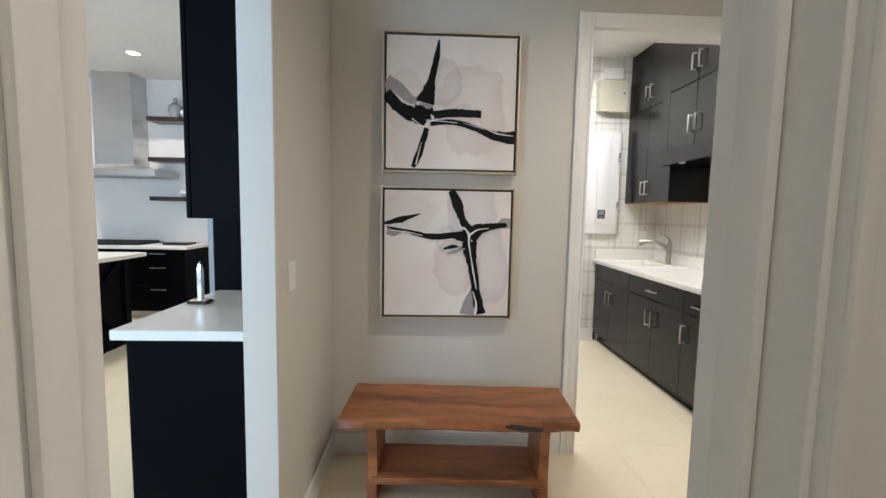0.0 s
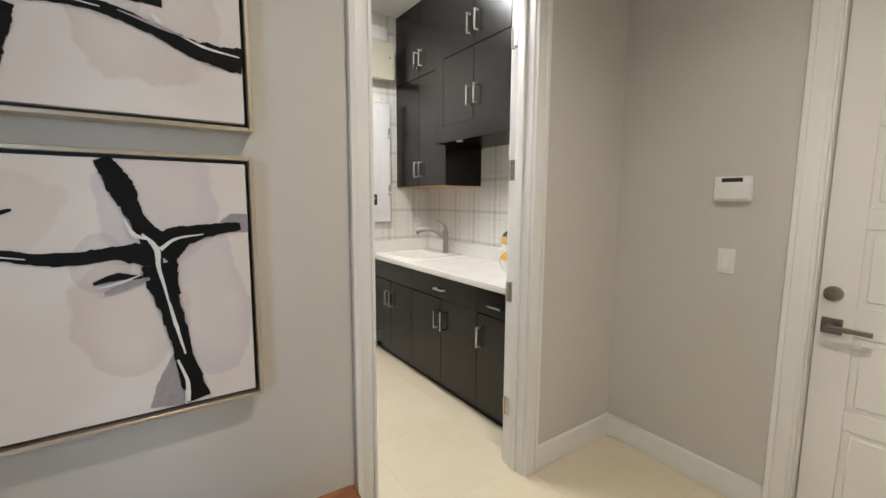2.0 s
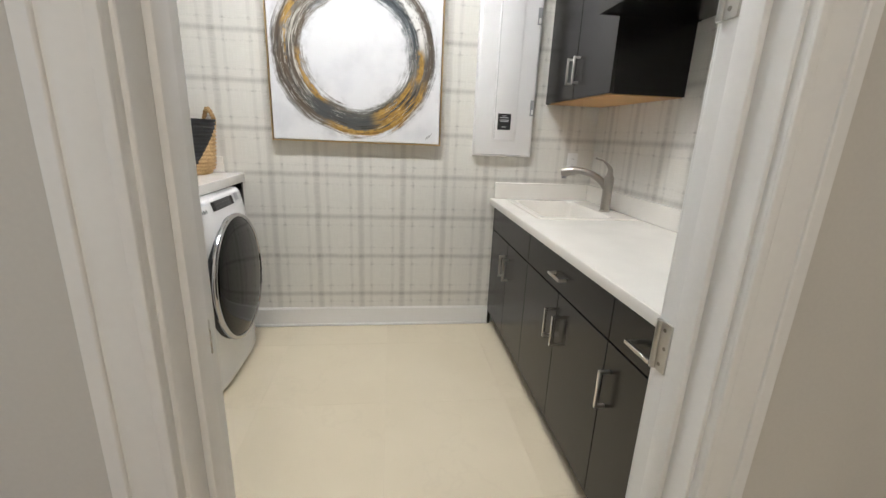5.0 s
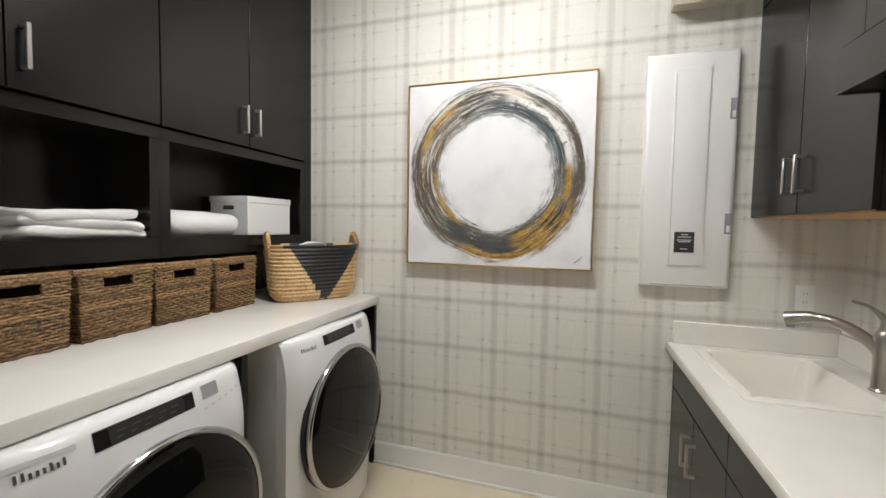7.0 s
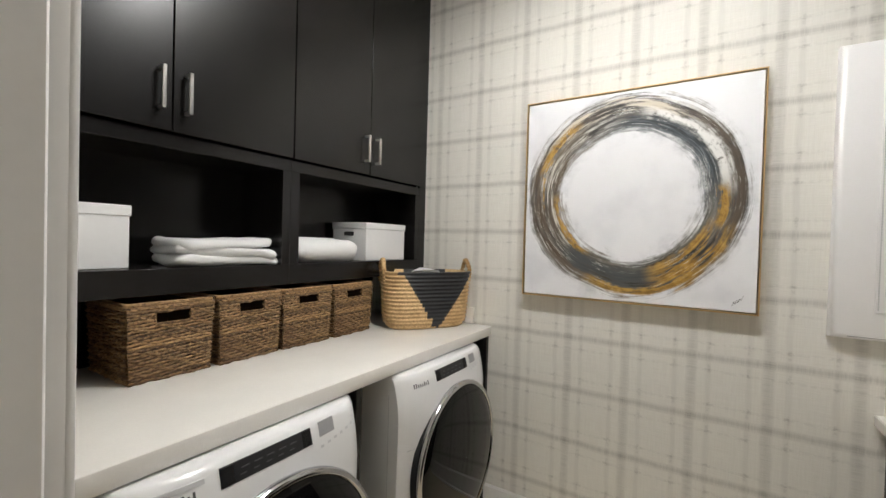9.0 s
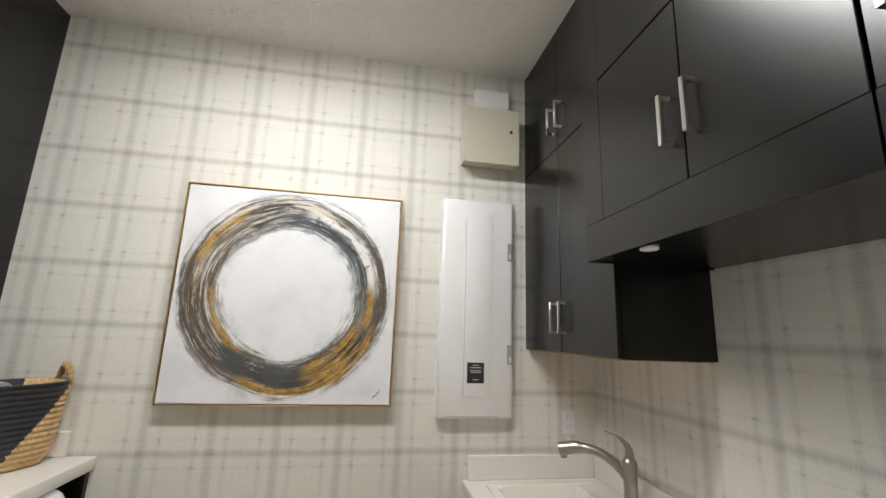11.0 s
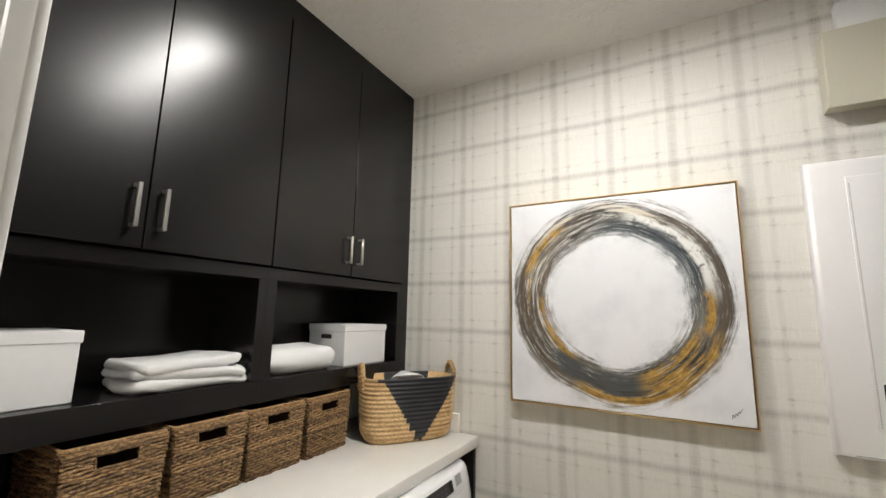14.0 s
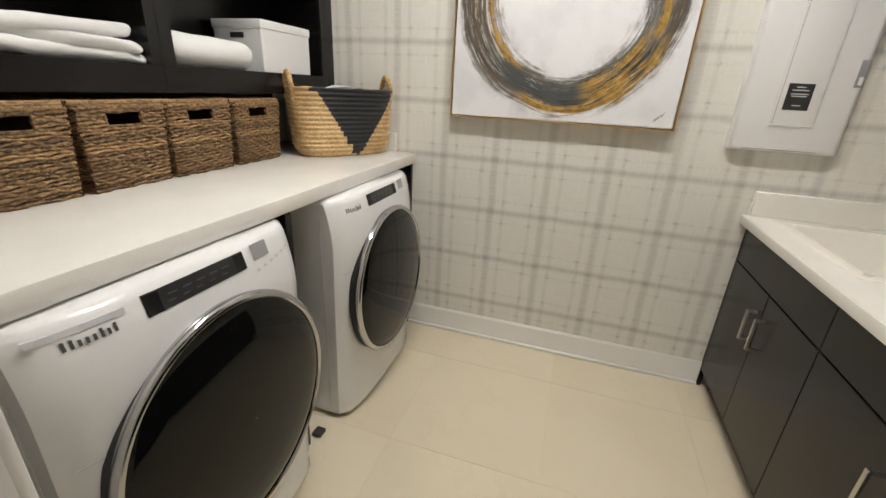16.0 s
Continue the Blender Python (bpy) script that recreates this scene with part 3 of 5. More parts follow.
def casing(name, parent_m, w, h, depth, cw=0.085, both=True, label="white painted door casing"):
    """Door lining with casings, in local x (width) and y (depth); 0,0 is the opening's middle at the near face."""
    ob = thing(name, label, "door frame", parent_m, kind="structure")
    for sx in (-1, 1):
        bm = bmesh.new()
        box(bm, min(sx * w / 2, sx * (w / 2 + 0.019)), max(sx * w / 2, sx * (w / 2 + 0.019)), -0.004, depth + 0.004, 0, h, bevel=0.002)
        part("jamb", bm, M["trim"], ob)
        bm = bmesh.new()
        a, b = sorted((sx * (w / 2 - 0.012), sx * w / 2))
        box(bm, a, b, depth * 0.34, depth * 0.68, 0, h, bevel=0.003, seg=2)
        part("door_stop", bm, M["trim"], ob)
        for side, (y0, y1) in enumerate(((-0.018, 0.0), (depth, depth + 0.018))):
            if side and not both:
                continue
            bm = bmesh.new()
            inner = sx * (w / 2 + 0.006)
            a, b = sorted((inner, inner + sx * 0.016))
            ya, yb = (y0 - 0.005, y0 + 0.004) if not side else (y1 - 0.004, y1 + 0.005)
            box(bm, a, b, ya, yb, 0, h + cw - 0.001, bevel=0.0035, seg=2)
            a, b = sorted((sx * (w / 2 + 0.006), sx * (w / 2 + 0.006 + cw)))
            box(bm, a, b, y0, y1, 0, h + cw, bevel=0.003, seg=2)
            outer = sx * (w / 2 + 0.006 + cw)
            a, b = sorted((outer, outer - sx * 0.022))
            ya, yb = (y0 - 0.006, y0 + 0.004) if not side else (y1 - 0.004, y1 + 0.006)
            box(bm, a, b, ya, yb, 0, h + cw, bevel=0.002)
            part("casing_board", bm, M["trim"], ob)
    bm = bmesh.new()
    box(bm, -w / 2, w / 2, -0.004, depth + 0.004, h, h + 0.019, bevel=0.002)
    part("head_jamb", bm, M["trim"], ob)
    for side, (y0, y1) in enumerate(((-0.018, 0.0), (depth, depth + 0.018))):
        if side and not both:
            continue
        bm = bmesh.new()
        box(bm, -w / 2 - 0.006, w / 2 + 0.006, y0 + 0.001, y1 - 0.001, h + 0.006, h + cw, bevel=0.003)
        part("head_casing", bm, M["trim"], ob)
    return ob


ld = casing("door_frame_laundry", pose((DX0 + DX1) / 2, YD, 0), DX1 - DX0, DH, YE - YD)
HD = YE - YD   # depth of the lining
for hz in (0.325, 0.94, 1.55, 2.17):
    bm = bmesh.new()
    x = (DX1 - DX0) / 2
    box(bm, x - 0.0035, x + 0.001, HD - 0.028, HD + 0.001, hz - 0.05, hz + 0.05, bevel=0.001)
    tube(bm, [(x - 0.004, HD + 0.006, hz - 0.05), (x - 0.004, HD + 0.006, hz + 0.05)], 0.006)
    h = part("hinge", bm, M["nickel"], ld, "satin nickel hinge leaf")
    for dz in (-0.035, 0.0, 0.035):
        bm = bmesh.new()
        tube(bm, [(x - 0.0045, HD - 0.018 + abs(dz) * 0.2, hz + dz), (x - 0.0034, HD - 0.018 + abs(dz) * 0.2, hz + dz)], 0.004, 8)
        part("screw", bm, M["bronze"], h)
bm = bmesh.new()
box(bm, -(DX1 - DX0) / 2 - 0.001, -(DX1 - DX0) / 2 + 0.003, HD - 0.050, HD - 0.018, 0.955, 1.015, bevel=0.001)
part("strike_plate", bm, M["nickel"], ld, "satin nickel strike plate")
casing("door_frame_near", pose((NX0 + NX1) / 2, NY0, 0), NX1 - NX0 - 0.038, DH, NY1 - NY0, both=False)


# ---- hall ----
def entry_door():
    """White panelled door in the hall wall, shut, with lever and deadbolt."""
    y0, y1 = 0.70, 1.60
    fr = casing("door_frame_hall", pose(HX, (y0 + y1) / 2, 0) @ pose(0, 0, 0, 0, 0, -90) @ pose(0, 0, 0), y1 - y0, DH, 0.14, cw=0.092, both=False)
    d = thing("door_1", "shut white panelled door with nickel lever and deadbolt", "door", pose(HX + 0.03, y0 + 0.004, 0), kind="structure")
    w = y1 - y0 - 0.008
    bm = bmesh.new()
    box(bm, 0.008, 0.045, 0, w, 0.008, DH - 0.004)
    part("core", bm, M["door_white"], d)
    rails = [(0.008, 0.20), (0.50, 0.58), (0.88, 1.0), (1.30, 1.38), (1.68, 1.76), (DH - 0.12, DH - 0.004)]
    bm = bmesh.new()
    for a, b in ((0, 0.115), (w - 0.115, w)):
        box(bm, 0, 0.010, a, b, 0.008, DH - 0.004, bevel=0.002)
    for a, b in rails:
        box(bm, 0, 0.010, 0.115, w - 0.115, a, b, bevel=0.002)
    part("stile_and_rail", bm, M["door_white"], d)
    for (_, b), (a, _) in zip(rails, rails[1:]):
        bm = bmesh.new()
        box(bm, 0.002, 0.012, 0.135, w - 0.135, b + 0.02, a - 0.02, bevel=0.006)
        part("raised_panel", bm, M["door_white"], d)
    ly = w - 0.05
    bm = bmesh.new()
    box(bm, -0.010, 0.0, ly - 0.033, ly + 0.033, 0.878, 0.944, bevel=0.003)
    rose = part("lever_rose", bm, M["bronze"], d, "square dark nickel rose")
    bm = bmesh.new()
    tube(bm, [(-0.008, ly, 0.911), (-0.045, ly, 0.911)], 0.011)
    box(bm, -0.056, -0.042, ly - 0.125, ly + 0.014, 0.901, 0.921, bevel=0.004)
    part("lever", bm, M["bronze"], rose)
    bm = bmesh.new()
    lathe(bm, [(0.0, 0.0), (0.031, 0.0), (0.031, 0.008), (0.026, 0.016), (0.013, 0.018), (0.0, 0.018)], 24, pose(0, ly + 0.006, 1.04, 0, -90, 0))
    part("deadbolt", bm, M["bronze"], d, "round dark nickel deadbolt")
    bm = bmesh.new()
    box(bm, 0.012, 0.034, w - 0.001, w + 0.0035, 0.86, 0.96)
    part("latch_plate", bm, M["bronze"], d)


entry_door()


def wall_switch(m, label):
    """Decora switch: plate, rocker; local x out of the wall."""
    s = thing("light_switch", label, "light switch", m)
    part("plate", box(bmesh.new(), 0, 0.006, -0.036, 0.036, -0.058, 0.058, bevel=0.003, seg=2), M["white_plastic"], s)
    bm = bmesh.new()
    box(bm, 0.004, 0.009, -0.017, 0.017, -0.034, 0.034, bevel=0.002)
    part("rocker", bm, M["white_plastic"], s)


wall_switch(pose(AX, 1.815, 1.13), "white rocker light switch on the alcove wall")
wall_switch(pose(HX, 1.926, 1.128, 0, 0, 180), "white rocker light switch beside the entry door")

k = thing("alarm_keypad", "white wall alarm keypad with a dark display", "keypad", pose(HX, 1.922, 1.402, 0, 0, 180))
part("case", box(bmesh.new(), 0, 0.024, -0.078, 0.078, 0.0, 0.115, bevel=0.011, seg=3), M["white_plastic"], k)
part("display", box(bmesh.new(), 0.022, 0.0255, -0.042, 0.042, 0.088, 0.106, bevel=0.001), M["strip"], k, "dark grey display strip")
part("flip_cover", box(bmesh.new(), 0.022, 0.0265, -0.068, 0.068, 0.012, 0.078, bevel=0.003), M["white_plastic"], k)


def live_edge_board(length, depth, thick, seed, wild, z0):
    """A slab along x with uneven long edges."""
    bm = bmesh.new()
    n, rows = 40, []
    sect = [(-1, 0.25), (-1, 0.8), (-0.97, 1.0), (-0.5, 1.0), (0, 1.0), (0.5, 1.0), (0.97, 1.0), (1, 0.8), (1, 0.25), (0.95, 0.0), (0, 0.0), (-0.95, 0.0)]
    for i in range(n + 1):
        x = (i / n - 0.5) * length
        row = []
        for s, h in sect:
            off = wild * noise.noise((x * 3.1, seed + (7 if s > 0 else 0), 0)) + 0.4 * wild * noise.noise((x * 11, seed, h * 2))
            y = s * depth / 2 + math.copysign(1, s) * off * (abs(s) > 0.4) * (1.0 + 0.5 * (1 - h))
            row.append((x, y, z0 + h * thick + (0.002 * noise.noise((x * 6, s, seed)) if h else 0)))
        rows.append(row)
    vs = grid_faces(bm, rows, close_u=True)
    bm.faces.new(vs[0])
    bm.faces.new(vs[-1][::-1])
    return bm


bench = thing("bench", "live-edge reddish wood bench with plank legs and a low shelf", "bench", pose(0.190, 2.162, 0, 0, 0, -2.8))
part("seat_board", live_edge_board(1.08, 0.39, 0.05, 3.0, 0.022, 0.41), M["bench"], bench, "thick live-edge top with a dark knot")
part("shelf", live_edge_board(0.80, 0.30, 0.035, 9.0, 0.010, 0.115), M["bench"], bench, "reddish lower shelf board")
for sx in (-1, 1):
    bm = bmesh.new()
    rows = []
    for i in range(13):
        z = 0.408 * i / 12
        wv = 0.15 - 0.02 * math.sin(math.pi * i / 12) + 0.008 * noise.noise((z * 7, sx, 1))
        rows.append([(sx * 0.40 + dx, dy * wv, z) for dx, dy in ((-0.022, -1), (0.022, -1), (0.022, 1), (-0.022, 1))])
    vs = grid_faces(bm, rows, close_u=True)
    bm.faces.new(vs[0]), bm.faces.new(vs[-1])
    part("leg", bm, M["bench"], bench)
bm = bmesh.new()
tube(bm, [(0.15 + 0.025 * i, -0.196 + 0.006 * math.sin(i * 0.8), 0.432 + 0.007 * math.sin(i * 0.45)) for i in range(10)], [0.004, 0.008, 0.010, 0.013, 0.011, 0.014, 0.012, 0.010, 0.012, 0.005], 8)
part("bark_knot", bm, M["black_matt"], bench, "dark bark pocket in the edge")


def stroke(points, widths, seed, size, jag=0.10):
    """A brush stroke: a ribbon along points (0..1 across and down the canvas) with ragged sides."""
    bm = bmesh.new()
    n = 22 * (len(points) - 1)
    line = curve_pts([(x, 0, -y) for x, y in points], n)
    rows = []
    for i, p in enumerate(line):
        d = (line[min(i + 1, n)] - line[max(i - 1, 0)]).normalized()
        side = Vector((-d.z, 0, d.x))
        t = i / n * (len(widths) - 1)
        k = min(int(t), len(widths) - 2)
        w = (widths[k] + (widths[k + 1] - widths[k]) * (t - k)) / 2
        a = w * (1 + jag * 1.5 * noise.noise((i * 0.19, seed, 0)) + jag * 1.2 * noise.noise((i * 0.9, seed, 3)))
        b = w * (1 + jag * 1.5 * noise.noise((i * 0.19, seed + 5, 0)) + jag * 1.2 * noise.noise((i * 0.9, seed + 5, 3)))
        rows.append([((q.x - 0.5) * size[0], -0.0, (q.z + 0.5) * size[1]) for q in (p + side * a, p - side * b)])
    grid_faces(bm, rows)
    ext = bmesh.ops.extrude_face_region(bm, geom=bm.faces[:])
    for v in ext["geom"]:
        if isinstance(v, bmesh.types.BMVert):
            v.co.y -= 0.0012
    return bm


def abstract_picture(x0, x1, z0, z1, label, canvas, strokes):
    w, h = x1 - x0 + 0.012, z1 - z0 + 0.012
    a = thing("painting", label, "painting", pose((x0 + x1) / 2, YD - 0.023, (z0 + z1) / 2), "abstract paintings over the bench")
    fw = 0.012
    for name, s in (("frame_side", (-w / 2, -w / 2 + fw, -h / 2, h / 2)), ("frame_side", (w / 2 - fw, w / 2, -h / 2, h / 2)), ("frame_rail", (-w / 2 + fw, w / 2 - fw, h / 2 - fw, h / 2)), ("frame_rail", (-w / 2 + fw, w / 2 - fw, -h / 2, -h / 2 + fw))):
        part(name, box(bmesh.new(), s[0], s[1], -0.040, 0.022, s[2], s[3], bevel=0.002), M["champagne"], a, "champagne metal frame")
    part("shadow_gap", box(bmesh.new(), -w / 2 + fw, w / 2 - fw, -0.012, 0.020, -h / 2 + fw, h / 2 - fw), M["black_matt"], a, "black recessed gap")
    g = fw + 0.010
    size = (w - 2 * g, h - 2 * g)
    part("canvas", box(bmesh.new(), -size[0] / 2, size[0] / 2, -0.032, -0.012, -size[1] / 2, size[1] / 2, bevel=0.002), M[canvas], a, "pale washed canvas")
    for i, (mat, pts, ws) in enumerate(strokes):
        s = part("brush_stroke", stroke(pts, ws, i * 3.7 + x0 + z0, size, 0.04 if "wash" in mat else 0.15), M[mat], a, smooth=False)
        s.location.y = -0.0323 - 0.0004 * i


abstract_picture(-0.218, 0.497, 1.600, 2.315, "framed black and blush abstract painting, crossing strokes", "canvas_blush", [
    ("grey_wash", [(0.0, 0.34), (0.10, 0.40), (0.20, 0.48), (0.27, 0.45)], [0.10, 0.09, 0.06, 0.02]),
    ("black_paint", [(0.40, 0.03), (0.385, 0.15), (0.345, 0.33), (0.30, 0.50)], [0.014, 0.045, 0.055, 0.15]),
    ("black_paint", [(0.0, 0.43), (0.09, 0.53), (0.20, 0.59), (0.30, 0.66)], [0.085, 0.085, 0.11, 0.05]),
    ("black_paint", [(0.22, 0.57), (0.30, 0.57), (0.36, 0.60)], [0.11, 0.13, 0.06]),
    ("black_paint", [(0.34, 0.595), (0.52, 0.572), (0.735, 0.575)], [0.06, 0.062, 0.055]),
    ("black_paint", [(0.34, 0.655), (0.52, 0.64), (0.70, 0.685), (0.84, 0.735), (1.0, 0.75)], [0.035, 0.04, 0.045, 0.07, 0.10]),
    ("black_paint", [(0.315, 0.69), (0.285, 0.80), (0.245, 0.92), (0.21, 0.99)], [0.04, 0.05, 0.055, 0.03]),
    ("white_stroke", [(0.20, 0.62), (0.29, 0.68), (0.36, 0.635), (0.55, 0.645)], [0.006, 0.012, 0.008, 0.004]),
    ("white_stroke", [(0.78, 0.69), (0.87, 0.72), (0.99, 0.735)], [0.004, 0.010, 0.004]),
    ("grey_wash", [(0.26, 0.50), (0.32, 0.525), (0.36, 0.52)], [0.01, 0.045, 0.01]),
    ("white_stroke", [(0.345, 0.59), (0.36, 0.61), (0.35, 0.64)], [0.010, 0.022, 0.008]),
    ("white_stroke", [(0.70, 0.63), (0.72, 0.665), (0.69, 0.665)], [0.012, 0.018, 0.006]),
    ("grey_wash", [(0.60, 0.645), (0.72, 0.675), (0.80, 0.695)], [0.004, 0.014, 0.004]),
    ("white_stroke", [(0.275, 0.80), (0.255, 0.88), (0.235, 0.97)], [0.003, 0.007, 0.012]),
])
abstract_picture(-0.223, 0.491, 0.805, 1.518, "framed black and lilac abstract painting, crossing strokes", "canvas_lilac", [
    ("grey_wash", [(0.02, 0.325), (0.08, 0.335), (0.16, 0.315)], [0.05, 0.06, 0.01]),
    ("grey_wash", [(0.668, 0.99), (0.68, 0.90), (0.705, 0.78)], [0.12, 0.09, 0.02]),
    ("grey_wash", [(0.88, 0.28), (0.94, 0.25), (1.0, 0.25)], [0.03, 0.08, 0.08]),
    ("black_paint", [(0.0, 0.265), (0.13, 0.232), (0.28, 0.185)], [0.022, 0.05, 0.008]),
    ("black_paint", [(0.02, 0.292), (0.20, 0.328), (0.36, 0.362), (0.54, 0.352), (0.69, 0.365)], [0.012, 0.034, 0.045, 0.052, 0.11]),
    ("black_paint", [(0.525, 0.0), (0.572, 0.10), (0.615, 0.22), (0.678, 0.345)], [0.05, 0.085, 0.05, 0.10]),
    ("black_paint", [(0.675, 0.36), (0.75, 0.30), (0.86, 0.275), (0.97, 0.262)], [0.14, 0.085, 0.05, 0.035]),
    ("black_paint", [(0.675, 0.40), (0.70, 0.58), (0.735, 0.78), (0.775, 0.985)], [0.12, 0.075, 0.06, 0.085]),
    ("black_paint", [(0.47, 0.46), (0.54, 0.44), (0.62, 0.45)], [0.012, 0.03, 0.012]),
    ("white_stroke", [(0.627, 0.28), (0.668, 0.34), (0.672, 0.42), (0.69, 0.52), (0.71, 0.66)], [0.006, 0.020, 0.014, 0.008, 0.004]),
    ("white_stroke", [(0.68, 0.345), (0.735, 0.305), (0.83, 0.29)], [0.016, 0.010, 0.004]),
    ("white_stroke", [(0.04, 0.318), (0.16, 0.328), (0.30, 0.355)], [0.004, 0.009, 0.003]),
    ("white_stroke", [(0.575, 0.22), (0.60, 0.28), (0.64, 0.30)], [0.004, 0.016, 0.010]),
    ("white_stroke", [(0.70, 0.56), (0.716, 0.66), (0.74, 0.78)], [0.004, 0.012, 0.006]),
    ("grey_wash", [(0.50, 0.50), (0.56, 0.475), (0.64, 0.455)], [0.010, 0.030, 0.012]),
    ("white_stroke", [(0.49, 0.475), (0.55, 0.462), (0.61, 0.44)], [0.004, 0.010, 0.004]),
    ("white_stroke", [(0.712, 0.80), (0.74, 0.90), (0.735, 0.985)], [0.008, 0.014, 0.022]),
])


# ---- laundry: cabinets ----
def bar_handle(parent, x, y, z, length, out, upright=True):
    """Square bar pull on a front whose face is at x; out is the sign of its side."""
    bm = bmesh.new()
    a, b = sorted((x + out * 0.026, x + out * 0.036))
    h = length / 2
    if upright:
        box(bm, a, b, y - 0.006, y + 0.006, z - h, z + h, bevel=0.0015)
    else:
        box(bm, a, b, y - h, y + h, z - 0.006, z + 0.006, bevel=0.0015)
    a, b = sorted((x, x + out * 0.028))
    for s in (-1, 1):
        if upright:
            box(bm, a, b, y - 0.005, y + 0.005, z + s * (h - 0.006) - 0.005, z + s * (h - 0.006) + 0.005)
        else:
            box(bm, a, b, y + s * (h - 0.006) - 0.005, y + s * (h - 0.006) + 0.005, z - 0.005, z + 0.005)
    return part("handle", bm, M["nickel"], parent, "satin nickel bar pull")


def slab(parent, name, x, out, y0, y1, z0, z1, handle=None):
    """A flat slab front 18 mm thick, its face at x; handle is (y, z, length, upright)."""
    a, b = sorted((x, x - out * 0.018))
    d = part(name, box(bmesh.new(), a, b, y0 + 0.002, y1 - 0.002, z0 + 0.002, z1 - 0.002, bevel=0.0015), M["espresso"], parent)
    if handle:
        bar_handle(d, x, handle[0], handle[1], handle[2], out, handle[3])
    return d


FL = -0.19   # face of the left cabinets


def left_cabinet(y0, y1, n0, n1, label):
    """Tall wall cabinet: two slab doors above an open niche."""
    c = thing("wall_cabinet", label, "cabinet", Matrix(), "wall cabinets over the washer")
    f = FL - 0.02
    for s in ((XL, f, y0, y0 + 0.018, 1.31, CEIL), (XL, f, y1 - 0.018, y1, 1.31, CEIL), (XL, XL + 0.012, y0 + 0.018, y1 - 0.018, 1.31, CEIL), (XL + 0.012, f, y0 + 0.018, y1 - 0.018, 1.375, 1.393), (XL + 0.012, f, y0 + 0.018, y1 - 0.018, 1.79, 1.81), (XL + 0.012, f, y0 + 0.018, y1 - 0.018, 2.97, 2.99)):
        part("carcass_panel", box(bmesh.new(), *s), M["espresso"], c)
    for name, s in (("bottom_rail", (y0, y1, 1.308, 1.393)), ("middle_rail", (y0, y1, 1.785, 1.832)), ("top_filler", (y0, y1, 2.955, CEIL - 0.001)), ("stile", (y0, n0, 1.393, 1.785)), ("stile", (n1, y1, 1.393, 1.785))):
        part(name, box(bmesh.new(), f, FL, s[0], s[1], s[2], s[3], bevel=0.001), M["espresso"], c)
    mid = (y0 + y1) / 2 - (0.008 if y0 < 3 else 0)
    slab(c, "cabinet_door", FL + 0.018, 1, y0 + 0.001, mid, 1.836, 2.952, (mid - 0.040, 1.965, 0.135, True))
    slab(c, "cabinet_door", FL + 0.018, 1, mid, y1 - 0.001, 1.836, 2.952, (mid + 0.040, 1.965, 0.135, True))


left_cabinet(2.746, 3.671, 2.80, 3.632, "espresso two-door wall cabinet over a niche with a box and towels")
left_cabinet(3.671, 4.606, 3.718, 4.568, "espresso two-door wall cabinet over a niche beside the papered wall")
boxed("cabinet_filler", M["espresso"], "espresso filler strip between cabinet and wall", "filler panel", (FL - 0.02, FL, 4.606, YB - 0.002, 1.308, CEIL - 0.001), bevel=0.001, kind="")
boxed("cabinet_filler", M["espresso"], "espresso filler strip beside the doorway wall", "filler panel", (FL - 0.02, FL, YE + 0.002, 2.746, 1.308, CEIL - 0.001), bevel=0.001, kind="")
boxed("back_panel", M["espresso"], "espresso back panel behind the wicker baskets", "panel", (XL, XL + 0.012, YE + 0.002, 4.56, 1.036, 1.306), kind="")

# long worktop over the machines, with its end splash and supports
wt = thing("laundry_counter", "off-white quartz counter over washer and dryer", "counter", pose(XL, YE, 0.982))
part("top", box(bmesh.new(), 0.001, 0.292 - XL, 0.001, YB - YE - 0.001, 0, 0.052, bevel=0.006, seg=2), M["quartz"], wt)
part("end_splash", box(bmesh.new(), 0.001, 0.70, YB - YE - 0.02, YB - YE - 0.001, 0.0525, 0.150, bevel=0.003), M["quartz"], wt)
for ya, yb in ((3.605, 3.635), (YB - 0.03, YB - 0.002)):
    boxed("counter_support", M["espresso"], "espresso upright panel carrying the counter", "support panel", (XL + 0.02, 0.275, ya, yb, 0.0, 0.981), bevel=0.002, kind="")
boxed("floor_bracket", M["black_matt"], "small black bracket on the floor between the machines", "bracket", (0.255, 0.295, 3.668, 3.712, 0.0, 0.018), bevel=0.003, kind="")


